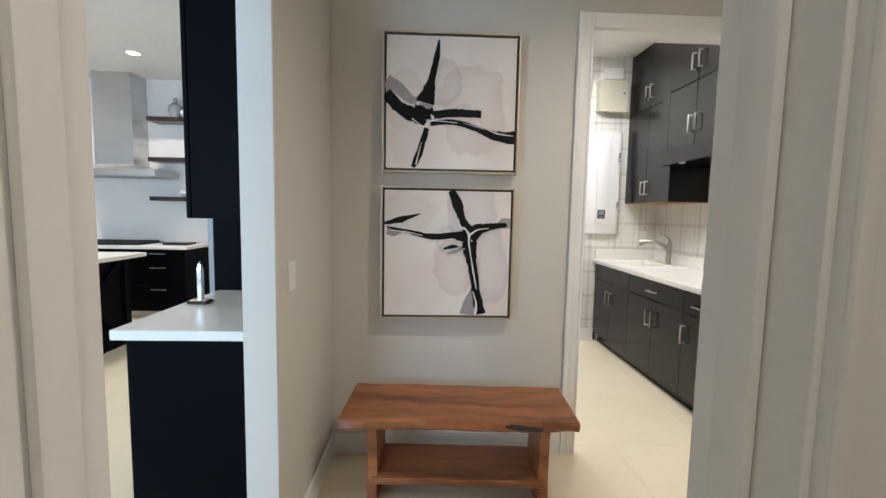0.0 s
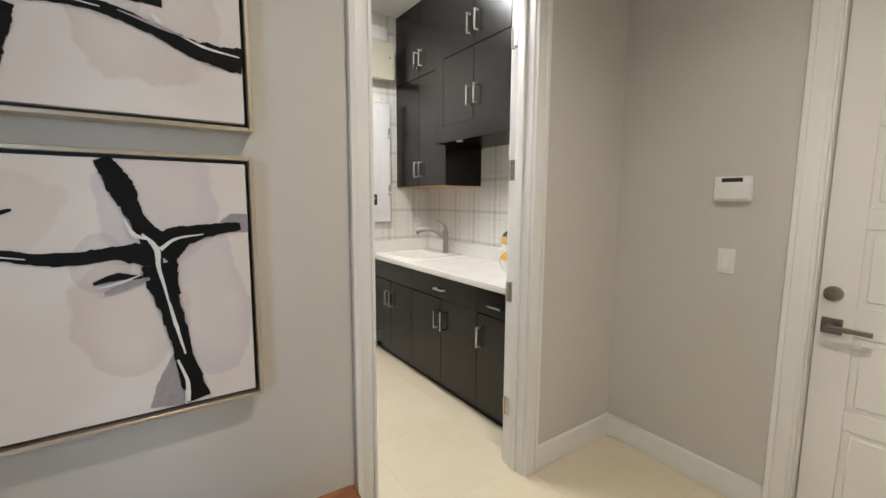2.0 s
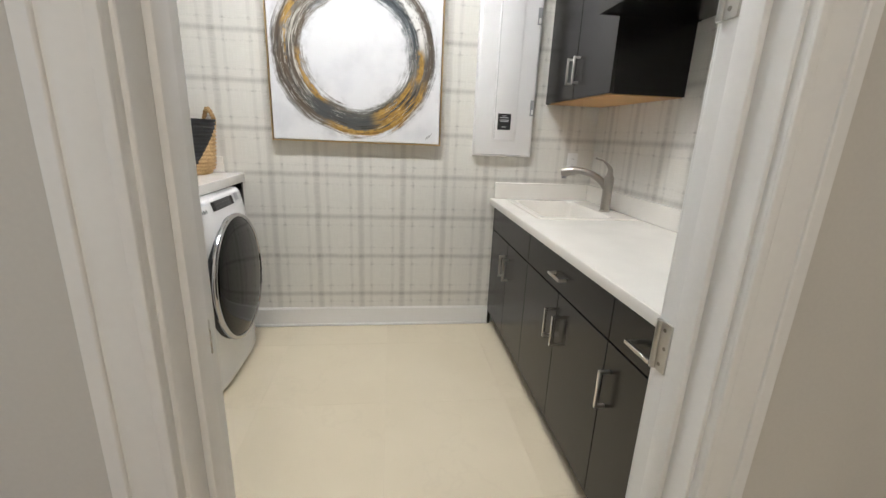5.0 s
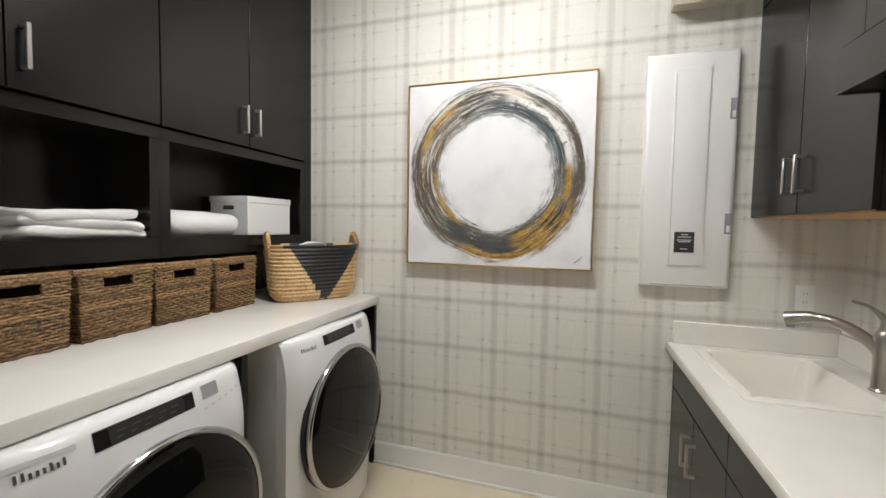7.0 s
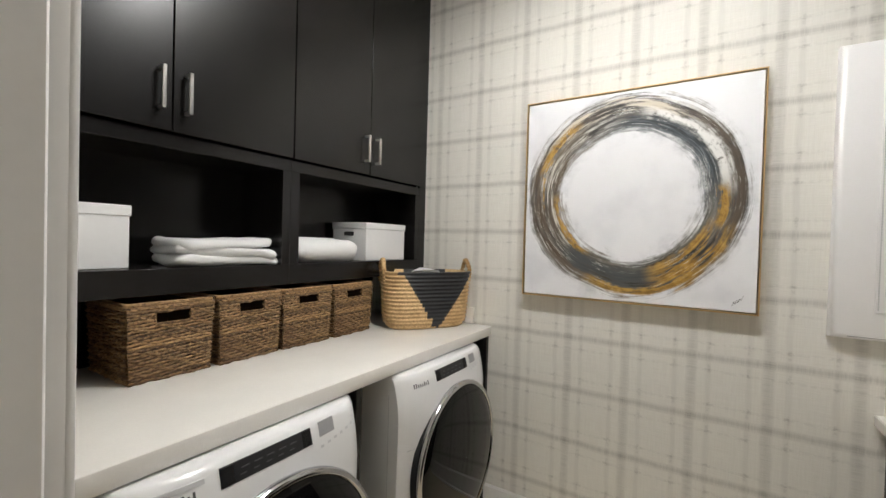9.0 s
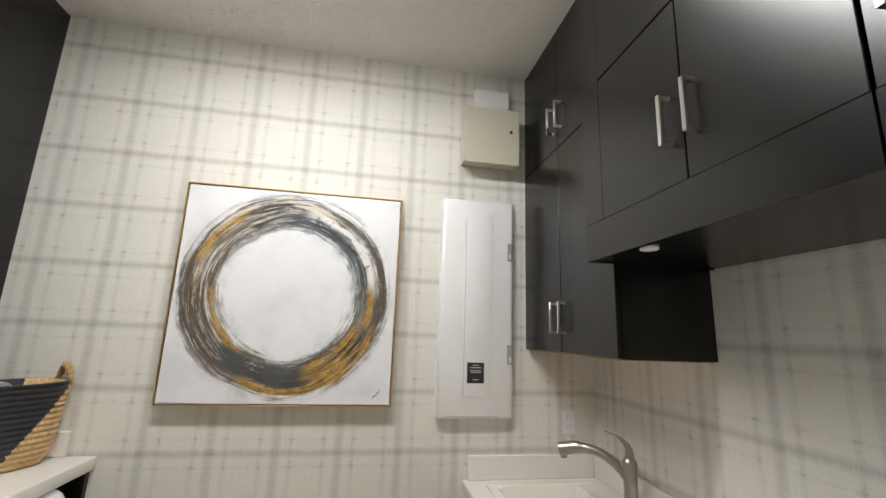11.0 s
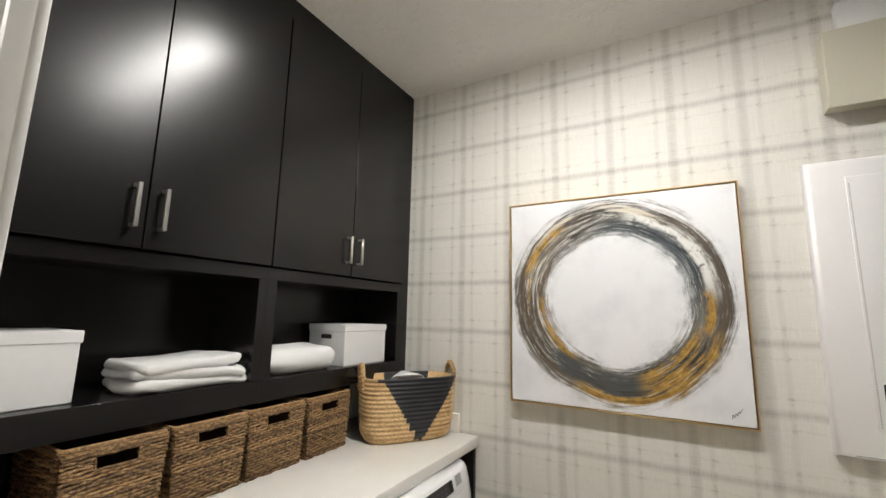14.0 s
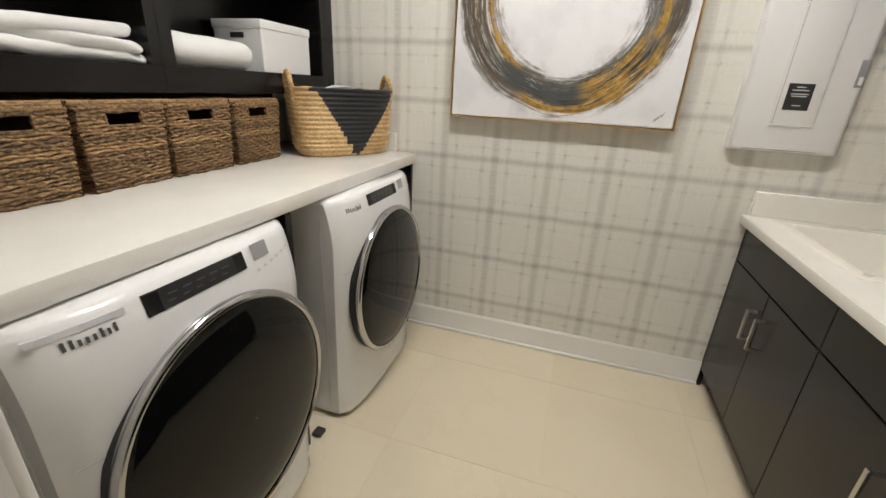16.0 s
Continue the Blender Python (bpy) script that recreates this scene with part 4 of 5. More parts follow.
def laundry_machine(name, label, category, y0, drawer):
    """Front loader, 0.69 m wide: bulging front, control strip, round door. Local origin: back left foot on the floor."""
    w, h, dep = 0.690, 0.977, 0.705
    m = thing(name, label, category, pose(-0.36, y0, 0), "laundry machines")

    def front(u, z):
        """How far the front stands from the back at a place across (0..1) and up."""
        bulge = 0.040 * (1 - (2 * u - 1) ** 4)
        lean = -0.034 * max(0.0, (z - 0.80) / 0.17) ** 1.6 - 0.012 * (1 - z / 0.9) * (z < 0.9)
        return dep + bulge + lean

    bm = bmesh.new()
    nu, rows = 20, []
    zs = [0.022, 0.03, 0.06, 0.15, 0.3, 0.45, 0.6, 0.72, 0.80, 0.84, 0.88, 0.91, 0.935, 0.955, 0.970, h]
    for z in zs:
        inset = 0.012 if z in (zs[0],) else (0.014 if z == h else (0.004 if z == 0.970 else 0.0))
        row = []
        for i in range(nu + 1):
            u = i / nu
            yy = u * w
            edge = min(u, 1 - u) * w
            rnd = 0.022 * (1 - min(1.0, edge / 0.03)) ** 2
            row.append((front(u, z) - rnd - inset, min(max(yy, inset * 0.5), w - inset * 0.5), z))
        row += [(dep * f, w - inset * 0.5, z) for f in (0.9, 0.5)] + [(0.0, w - inset, z), (0.0, inset, z)] + [(dep * f, inset * 0.5, z) for f in (0.5, 0.9)]
        rows.append(row)
    vs = grid_faces(bm, rows, close_u=True)
    bm.faces.new(vs[0]), bm.faces.new(vs[-1])
    body = part("body", bm, M["appliance"], m)
    # seam of the side panel and service groove of the front
    for yy in (-0.001, w - 0.001):
        part("side_seam", box(bmesh.new(), dep - 0.075, dep - 0.072, yy, yy + 0.002, 0.05, 0.90), M["light_grey"], body)
    bm = bmesh.new()
    rows = [[(front(u, z) + (0.0006 if d else -0.002), u * w, z) for u in [0.03 + 0.15 * k / 6 for k in range(7)]] for z, d in ((0.690, 0), (0.690, 1), (0.693, 1), (0.693, 0))]
    grid_faces(bm, rows)
    part("front_seam", bm, M["light_grey"], body)
    # control strip
    def inlay(name, ya, yb, za, zb, mat, lift=0.0015, label=""):
        b2 = bmesh.new()
        n = 8
        top = [[(front((ya + (yb - ya) * k / n) / w, z) + lift, ya + (yb - ya) * k / n, z) for k in range(n + 1)] for z in (za, (za + zb) / 2, zb)]
        low = [[(p[0] - 0.006, p[1], p[2]) for p in r] for r in top]
        grid_faces(b2, [low[0]] + top + [low[-1]])
        return part(name, b2, M[mat], m, label)

    inlay("control_strip", 0.198, 0.462, 0.918, 0.962, "strip", label="dark control strip")
    inlay("power_key", 0.200, 0.232, 0.920, 0.960, "black_gloss", 0.0022)
    inlay("start_key", 0.430, 0.460, 0.920, 0.960, "black_gloss", 0.0022)
    for k in range(5):
        inlay("legend_mark", 0.250 + 0.035 * k, 0.272 + 0.035 * k, 0.944, 0.9465, "mark_grey", 0.0026)
        inlay("legend_mark", 0.246 + 0.035 * k, 0.262 + 0.035 * k, 0.930, 0.9325, "mark_grey", 0.0026)
    inlay("display", 0.490, 0.550, 0.927, 0.965, "grey_plastic", label="grey display window")
    for k in range(6):
        inlay("button", 0.490 + 0.027 * k, 0.502 + 0.027 * k, 0.897 + 0.003 * k, 0.903 + 0.003 * k, "light_grey", 0.002)
    for k in range(4):
        inlay("indicator", 0.640, 0.646, 0.920 + 0.012 * k, 0.923 + 0.012 * k, "light_grey", 0.002)
    # maker's mark as plain bars
    for k in range(8):
        tall = 0.016 if k in (0, 1, 5, 7) else 0.011
        inlay("mark_bar", 0.060 + 0.0112 * k, 0.0655 + 0.0112 * k, 0.922, 0.922 + tall, "mark_grey", 0.002)
    bm = bmesh.new()
    tube(bm, [(front((0.108 + 0.017 * math.cos(a)) / w, 0.926) + 0.001, 0.108 + 0.017 * math.cos(a), 0.926 + 0.012 * math.sin(a)) for a in [math.pi * (1.0 + 1.2 * k / 10) for k in range(11)]], 0.0012, 6)
    part("mark_swoosh", bm, M["light_grey"], m)
    if drawer:
        d = inlay("drawer_grip", 0.022, 0.165, 0.946, 0.957, "light_grey", 0.002, "detergent drawer grip")
    inlay("badge", 0.640, 0.652, 0.085, 0.105, "light_grey", 0.001)
    # round door
    cy, cz, tilt = w / 2 + 0.010, 0.548, -1.5
    cx = front(0.5, 0.55) - 0.004
    dm = pose(cx, cy, cz, 0, 90 + tilt, 0)
    bm = lathe(bmesh.new(), [(0.305, -0.03), (0.326, -0.012), (0.326, 0.012), (0.308, 0.016)], 64, dm)
    door = part("door", bm, M["black_matt"], m, "round front-loading door")
    bm = lathe(bmesh.new(), [(0.312, 0.010), (0.324, 0.009), (0.331, 0.016), (0.332, 0.025), (0.328, 0.033), (0.322, 0.036), (0.315, 0.036), (0.311, 0.032), (0.311, 0.022)], 72, dm)
    part("chrome_ring", bm, M["chrome"], door, "bright chrome ring")
    bm = lathe(bmesh.new(), [(0.313, 0.029), (0.300, 0.036), (0.26, 0.044), (0.20, 0.051), (0.14, 0.056), (0.07, 0.059), (0.001, 0.060)], 72, dm)
    part("door_glass", bm, M["glass_dark"], door, "dark tinted domed glass")
    for fx, fy in ((0.06, 0.06), (0.06, w - 0.06), (dep - 0.07, 0.07), (dep - 0.07, w - 0.07)):
        bm = lathe(bmesh.new(), [(0.0, 0.0), (0.024, 0.0), (0.024, 0.012), (0.014, 0.014), (0.014, 0.03), (0.0, 0.03)], 14, pose(fx, fy, 0))
        part("foot", bm, M["black_matt"], m)
    return m


laundry_machine("washing_machine", "white front-loading washing machine with chrome-ringed dark door", "washing machine", 2.872, True)
laundry_machine("dryer", "white front-loading dryer with chrome-ringed dark door", "dryer", 3.790, False)


# ---- laundry: on the left counter and in the niches ----
def wicker_basket(m):
    """Square woven basket with grip holes front and back; local origin at its base middle, front along +x."""
    b = thing("wicker_basket", "square brown wicker storage basket with grip hole", "basket", m, "wicker baskets on the counter")
    hx, hy, H, rows = 0.142, 0.122, 0.250, 24
    flare = 0.010
    bm = bmesh.new()
    rnd = random.Random(5)
    stakes = 13
    for r in range(rows):
        z = 0.006 + (H - 0.02) * r / (rows - 1)
        grow = flare * z / H
        for side in range(4):
            half, dist = ((hy + grow, hx + grow), (hx + grow, hy + grow))[side % 2]
            holes = side % 2 == 0 and 0.185 < z < 0.225
            spans = [(-half, -0.052), (0.052, half)] if holes else [(-half, half)]
            for a, c in spans:
                n = max(4, int((c - a) / (2 * half) * 26))
                rr = 0.0060 * (0.85 + 0.4 * rnd.random())
                loop = []
                for i in range(n + 1):
                    s = a + (c - a) * i / n
                    wave = 0.0030 * math.cos(math.pi * (s + half) / (2 * half) * stakes + math.pi * r)
                    zz = z + 0.0022 * math.sin(9 * s / half + r * 1.7) + 0.0012 * (rnd.random() - 0.5)
                    d = dist + wave + 0.0012 * (rnd.random() - 0.5)
                    ps = [(d + rr, zz), (d, zz + rr * 0.95), (d - rr, zz), (d, zz - rr * 0.95)]
                    loop.append([((o, s, q), (-s, o, q), (-o, -s, q), (s, -o, q))[side] for o, q in ps])
                grid_faces(bm, loop, close_u=True)
    tagged(part("woven_wall", bm, M["wicker"], b, smooth="all"), kind="stuff")
    bm = bmesh.new()
    g = flare
    for k in range(2):
        e = 0.004 * k
        pts = [(hx + g, hy + g - 0.008), (hx + g - 0.008, hy + g), (-hx - g + 0.008, hy + g), (-hx - g, hy + g - 0.008), (-hx - g, -hy - g + 0.008), (-hx - g + 0.008, -hy - g), (hx + g - 0.008, -hy - g), (hx + g, -hy - g + 0.008), (hx + g, hy + g - 0.008)]
        tube(bm, [(x * (1 - e), y * (1 - e), H - 0.012 + 0.011 * k) for x, y in pts], 0.0075, 7, cap=False)
    part("rim", bm, M["wicker"], b)
    for sx in (-1, 1):
        bm = bmesh.new()
        d = sx * (hx + g * 0.8)
        tube(bm, [(d, -0.052, 0.183), (d, 0.052, 0.183), (d, 0.056, 0.205), (d, 0.052, 0.228), (d, -0.052, 0.228), (d, -0.056, 0.205), (d, -0.052, 0.183)], 0.005, 7, cap=False)
        part("grip_edge", bm, M["wicker"], b)
    # added dark sheets inside the weave, coloured as the basket's inner shade
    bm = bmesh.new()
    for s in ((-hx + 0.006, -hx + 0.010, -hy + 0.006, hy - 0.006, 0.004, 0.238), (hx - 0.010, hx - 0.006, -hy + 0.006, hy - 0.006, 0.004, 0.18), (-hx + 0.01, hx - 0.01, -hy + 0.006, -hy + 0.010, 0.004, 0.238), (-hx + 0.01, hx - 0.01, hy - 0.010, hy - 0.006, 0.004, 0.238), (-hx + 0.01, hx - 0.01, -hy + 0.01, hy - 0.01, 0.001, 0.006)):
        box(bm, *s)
    part("lining", bm, M["wicker_shade"], b)
    return b


first = wicker_basket(pose(-0.325, 3.214, 1.0345))
for by, turn in ((2.814, -2), (3.490, 1.5), (3.767, -1), (4.045, 1)):
    copy_thing(first, pose(-0.325, by, 1.0345, 0, 0, turn))


def seagrass_tote(m):
    """Oval coiled tote, straw with a black triangle, two loop handles and a towel inside."""
    t = thing("tote_basket", "coiled straw tote basket with a black triangle and two loop handles", "basket", m)
    coils, seg = 15, 168
    H = 0.312
    bm = bmesh.new()

    def outline(a, grow):
        ax, ay, e = 0.225 + grow, 0.108 + grow * 0.7, 0.62
        c, s = math.cos(a), math.sin(a)
        return math.copysign(abs(c) ** e, c) * ax, math.copysign(abs(s) ** e, s) * ay

    rows, info = [], []
    for k in range(coils):
        for q in range(5):
            f = (k + q / 5) / coils
            z = f * H
            puff = 0.0085 * math.sin(math.pi * q / 5) - 0.002
            grow = 0.028 * f ** 0.7 - 0.022 * max(0, 0.12 - f) / 0.12
            rows.append([(*outline(2 * math.pi * j / seg, grow + puff + 0.0012 * noise.noise((j * 0.2, k, 0))), z) for j in range(seg)])
    inner = [[(p[0] * 0.93, p[1] * 0.90, p[2]) for p in rows[-1]], [(p[0] * 0.9, p[1] * 0.88, 0.01) for p in rows[0]]]
    vs = grid_faces(bm, rows + inner, close_u=True)
    bm.faces.new(vs[0])
    bm.faces.new(vs[-1])
    bm.faces.ensure_lookup_table()
    for fc in bm.faces:
        c = fc.calc_center_median()
        fz = 0.85 * c.z / H + 0.15 * math.floor(c.z / H * coils) / coils
        if 0.020 - 0.200 * fz < c.x < 0.036 + 0.218 * fz and abs(c.y) > 0.05:
            fc.material_index = 1
        if fz > 0.93 and c.x > -0.2:
            fc.material_index = 1
    part("coiled_body", bm, [M["seagrass"], M["seagrass_black"]], t, smooth="all")
    for sx in (-1, 1):
        bm = bmesh.new()
        pts = curve_pts([(sx * 0.246, -0.045, 0.25), (sx * 0.253, -0.042, 0.315), (sx * 0.249, 0.0, 0.368), (sx * 0.253, 0.042, 0.315), (sx * 0.246, 0.045, 0.25)], 40)
        tube(bm, pts, [0.012 + 0.002 * math.sin(i * 2.1) for i in range(41)], 9)
        part("loop_handle", bm, M["seagrass"], t, "braided straw loop handle")
    return t


tote_m = pose(-0.018, 4.446, 1.0345, 0, 0, 56)
seagrass_tote(tote_m)


def rounded_blob(hx, hy, h, seed, rough):
    """A soft folded-cloth slab with rounded sides."""
    bm = bmesh.new()
    rows = []
    for q in range(9):
        a = -math.pi / 2 + math.pi * q / 8
        inset, z = (1 - math.cos(a)) * h * 0.5, h / 2 + math.sin(a) * h / 2
        row = []
        for i in range(48):
            th = 2 * math.pi * i / 48
            c, s = math.cos(th), math.sin(th)
            x, y = math.copysign(abs(c) ** 0.22, c) * (hx - inset), math.copysign(abs(s) ** 0.22, s) * (hy - inset)
            w = rough * noise.noise((x * 14, y * 14, seed + z * 20))
            row.append((x + w * c, y + w * s, z + rough * 0.6 * noise.noise((x * 9, y * 9, seed))))
        rows.append(row)
    vs = grid_faces(bm, rows, close_u=True)
    bm.faces.new(vs[0]), bm.faces.new(vs[-1])
    return bm


for i, (hy, h) in enumerate(((0.200, 0.038), (0.190, 0.036), (0.178, 0.038))):
    solo("folded_towel", rounded_blob(0.120, hy, h, i * 3.0, 0.026), M["towel"], "white terry towel folded in a stack of three", "towel", pose(-0.325 + 0.006 * i, 3.442 - 0.012 * i, 1.393 + 0.031 * i, (0, -1.0, 1.8)[i], 0, (2, -5, 7)[i]), "folded towels", smooth="all")
solo("folded_towel", rounded_blob(0.125, 0.200, 0.112, 21.0, 0.018), M["towel"], "thick fluffy white towel folded in the niche", "towel", pose(-0.332, 3.932, 1.393), "folded towels", smooth="all")
solo("folded_towel", rounded_blob(0.165, 0.072, 0.306, 33.0, 0.010), M["towel"], "white towel standing inside the straw tote", "towel", tote_m @ pose(0.0, 0.0, 0.014), smooth="all")


def storage_box(m, w, d, h, label):
    """White lidded box, front along +x, with a grip slot."""
    b = thing("storage_box", label, "storage box", m, "white storage boxes")
    part("box_body", box(bmesh.new(), -d / 2, d / 2, -w / 2, w / 2, 0, h - 0.004, bevel=0.003), M["box_white"], b)
    part("lid", box(bmesh.new(), -d / 2 - 0.004, d / 2 + 0.004, -w / 2 - 0.004, w / 2 + 0.004, h - 0.035, h, bevel=0.003), M["box_white"], b)
    part("grip_slot", box(bmesh.new(), -0.036, 0.036, -w / 2 - 0.0052, -w / 2 + 0.004, h - 0.072, h - 0.050, bevel=0.004), M["black_matt"], b, "dark grip slot")


storage_box(pose(-0.350, 4.345, 1.393), 0.335, 0.25, 0.205, "white lidded storage box with a dark grip slot in the niche")
storage_box(pose(-0.375, 2.966, 1.393), 0.30, 0.25, 0.200, "white lidded storage box beside the folded towels")

# ---- laundry: back wall ----
art = thing("painting", "white canvas with a grey and ochre ring, thin gold frame", "painting", pose(0.989, YB, 1.7425))
hw, hh = 0.506, 0.503
part("canvas", box(bmesh.new(), -hw + 0.010, hw - 0.010, -0.046, -0.002, -hh + 0.010, hh - 0.010, bevel=0.002), M["ring_art"], art)
for name, s in (("frame_side", (-hw, -hw + 0.006, -hh, hh)), ("frame_side", (hw - 0.006, hw, -hh, hh)), ("frame_rail", (-hw + 0.006, hw - 0.006, hh - 0.006, hh)), ("frame_rail", (-hw + 0.006, hw - 0.006, -hh, -hh + 0.006))):
    part(name, box(bmesh.new(), s[0], s[1], -0.050, -0.002, s[2], s[3], bevel=0.001), M["gold"], art, "thin gold frame strip")
bm = bmesh.new()
tube(bm, curve_pts([(0.415, -0.0468, -0.470), (0.420, -0.0468, -0.452), (0.424, -0.0468, -0.462), (0.430, -0.0468, -0.446), (0.434, -0.0468, -0.454), (0.440, -0.0468, -0.438), (0.444, -0.0468, -0.444), (0.452, -0.0468, -0.426)], 48), 0.0009, 5)
part("signature", bm, M["black_paint"], art, "dark scribbled signature")


def load_centre():
    """Surface-mounted white panel with an inner cover, perforated strip, two latches and a label."""
    x0, x1, z0, z1, dep = 1.708, 2.090, 1.188, 2.282, 0.046
    p = thing("electrical_panel", "white structured-wiring panel with inner cover and dark label", "electrical panel", pose((x0 + x1) / 2, YB, z0))
    w, h = x1 - x0, z1 - z0
    bm = bmesh.new()
    rows = []
    for off, y in ((0.0, -0.001), (0.0, -0.030), (0.006, -0.040), (0.020, -dep)):
        a, b, c, d = -w / 2 + off, w / 2 - off, off, h - off
        rows.append([(a, y, c), (b, y, c), (b, y, d), (a, y, d)])
    vs = grid_faces(bm, rows, close_u=True)
    bm.faces.new(vs[-1])
    bm.faces.new(vs[0])
    part("case", bm, M["panel_white"], p)
    a, b = 1.826 - (x0 + x1) / 2, 1.974 - (x0 + x1) / 2
    part("inner_cover", box(bmesh.new(), a, b, -dep - 0.008, -dep + 0.001, 0.103, h - 0.072, bevel=0.003, seg=2), M["panel_white"], p)
    bm = bmesh.new()
    for i in range(92):
        z = 0.115 + i * 0.0096
        box(bm, a + 0.006, a + 0.010, -dep - 0.0088, -dep - 0.007, z, z + 0.004)
    part("perforation", bm, M["grey_plastic"], p)
    part("top_slot", box(bmesh.new(), -0.13, 0.15, -dep + 0.008, -dep + 0.014, h - 0.016, h - 0.009), M["grey_plastic"], p)
    part("bottom_slot", box(bmesh.new(), -0.14, 0.12, -dep + 0.004, -dep + 0.012, 0.008, 0.016), M["grey_plastic"], p)
    for z in (0.775, 0.255):
        bm = bmesh.new()
        box(bm, w / 2 - 0.034, w / 2 - 0.008, -dep - 0.0015, -dep + 0.006, z, z + 0.095, bevel=0.002)
        la = part("latch", bm, M["grey_plastic"], p, "grey recessed latch")
        part("latch_tab", box(bmesh.new(), w / 2 - 0.026, w / 2 - 0.012, -dep - 0.008, -dep - 0.001, z + 0.008, z + 0.038, bevel=0.003), M["panel_white"], la)
    lab = part("label", box(bmesh.new(), a + 0.026, a + 0.110, -dep - 0.0092, -dep - 0.0078, 0.165, 0.262), M["black_matt"], p, "dark printed label")
    for i, (lw, z) in enumerate(((0.03, 0.247), (0.055, 0.236), (0.06, 0.222), (0.05, 0.214), (0.03, 0.180))):
        part("print_line", box(bmesh.new(), a + 0.068 - lw / 2, a + 0.068 + lw / 2, -dep - 0.0098, -dep - 0.009, z, z + 0.004), M["light_grey"], lab)


load_centre()

bx = thing("alarm_box", "beige metal alarm enclosure with a keyhole", "alarm box", pose(1.953, YB, 2.475))
part("case", box(bmesh.new(), -0.150, 0.150, -0.090, -0.001, 0.012, 0.318, bevel=0.002), M["beige_metal"], bx)
part("cover", box(bmesh.new(), -0.153, 0.153, -0.096, -0.088, 0.0, 0.322, bevel=0.003), M["beige_metal"], bx)
part("lock", lathe(bmesh.new(), [(0.0, 0.004), (0.008, 0.004), (0.009, 0.0)], 16, pose(0.105, -0.096, 0.19, 90, 0, 0)), M["black_matt"], bx, "round black lock")
solo("transmitter_module", box(bmesh.new(), -0.10, 0.10, -0.055, -0.001, 0, 0.125, bevel=0.014, seg=3), M["white_plastic"], "white plastic transmitter module above the alarm box", "module", pose(1.965, YB, 2.812))
outlet = thing("wall_outlet", "white duplex outlet on papered wall above the sink", "outlet", pose(2.395, YB, 1.165))
part("plate", box(bmesh.new(), -0.036, 0.036, -0.006, -0.0005, -0.058, 0.058, bevel=0.003), M["white_plastic"], outlet)
for z in (-0.02, 0.02):
    soc = part("socket", box(bmesh.new(), -0.016, 0.016, -0.0085, -0.005, z - 0.014, z + 0.014, bevel=0.003), M["white_plastic"], outlet)
    for x in (-0.006, 0.006):
        part("slot", box(bmesh.new(), x - 0.0012, x + 0.0012, -0.0090, -0.008, z - 0.004, z + 0.005), M["grey_plastic"], soc)

# ---- laundry: sink side ----
FR = 1.885


def base_cabinet(y0, y1, doors, drawer_handle, label):
    c = thing("base_cabinet", label, "cabinet", Matrix(), "sink base cabinets")
    for s in ((FR + 0.018, XR - 0.002, y0, y0 + 0.018, 0.10, 0.868), (FR + 0.018, XR - 0.002, y1 - 0.018, y1, 0.10, 0.868), (FR + 0.018, XR - 0.002, y0 + 0.018, y1 - 0.018, 0.10, 0.118), (XR - 0.02, XR - 0.002, y0 + 0.018, y1 - 0.018, 0.118, 0.868)):
        part("carcass_panel", box(bmesh.new(), *s), M["espresso"], c)
    part("toe_kick", box(bmesh.new(), FR + 0.055, FR + 0.07, y0, y1, 0.0, 0.10), M["espresso"], c)
    mid = (y0 + y1) / 2
    slab(c, "drawer_front", FR, -1, y0, y1, 0.700, 0.864, (mid, 0.770, 0.115, False) if drawer_handle else None)
    if doors == 2:
        slab(c, "cabinet_door", FR, -1, y0, mid, 0.095, 0.698, (mid - 0.042, 0.545, 0.135, True))
        slab(c, "cabinet_door", FR, -1, mid, y1, 0.095, 0.698, (mid + 0.042, 0.545, 0.135, True))
    else:
        slab(c, "cabinet_door", FR, -1, y0, y1, 0.095, 0.698, (y1 - 0.035, 0.545, 0.135, True))


base_cabinet(3.905, 4.655, 2, False, "espresso two-door sink base with a plain false front")
base_cabinet(3.085, 3.905, 2, True, "espresso two-door base cabinet with one drawer")
base_cabinet(2.700, 3.085, 1, True, "narrow espresso base cabinet with drawer and door")
for ya, yb in ((4.655, YB - 0.002), (YE + 0.002, 2.700)):
    boxed("cabinet_filler", M["espresso"], "espresso filler strip at the base cabinets", "filler panel", (FR, FR + 0.02, ya, yb, 0.0, 0.868), kind="")

ctr = thing("sink_counter", "off-white quartz counter with low splash behind the sink", "counter", pose(0, 0, 0.868))
SX0, SX1, SY0, SY1 = 1.965, 2.475, 3.995, 4.585
bm = bmesh.new()
for s in ((1.856, SX0, YE + 0.001, YB - 0.001), (SX1, XR - 0.001, YE + 0.001, YB - 0.001), (SX0, SX1, YE + 0.001, SY0), (SX0, SX1, SY1, YB - 0.001)):
    box(bm, s[0], s[1], s[2], s[3], 0.001, 0.041)
bmesh.ops.remove_doubles(bm, verts=bm.verts, dist=0.0001)
part("top", bm, M["quartz"], ctr)
part("front_edge", box(bmesh.new(), 1.850, 1.8575, YE + 0.001, YB - 0.001, 0.002, 0.040, bevel=0.003, seg=2), M["quartz"], ctr)
part("back_splash", box(bmesh.new(), 1.875, XR - 0.021, YB - 0.020, YB - 0.001, 0.0415, 0.150, bevel=0.003), M["quartz"], ctr)
part("side_splash", box(bmesh.new(), XR - 0.020, XR - 0.001, YE + 0.001, YB - 0.001, 0.0415, 0.150, bevel=0.003), M["quartz"], ctr)


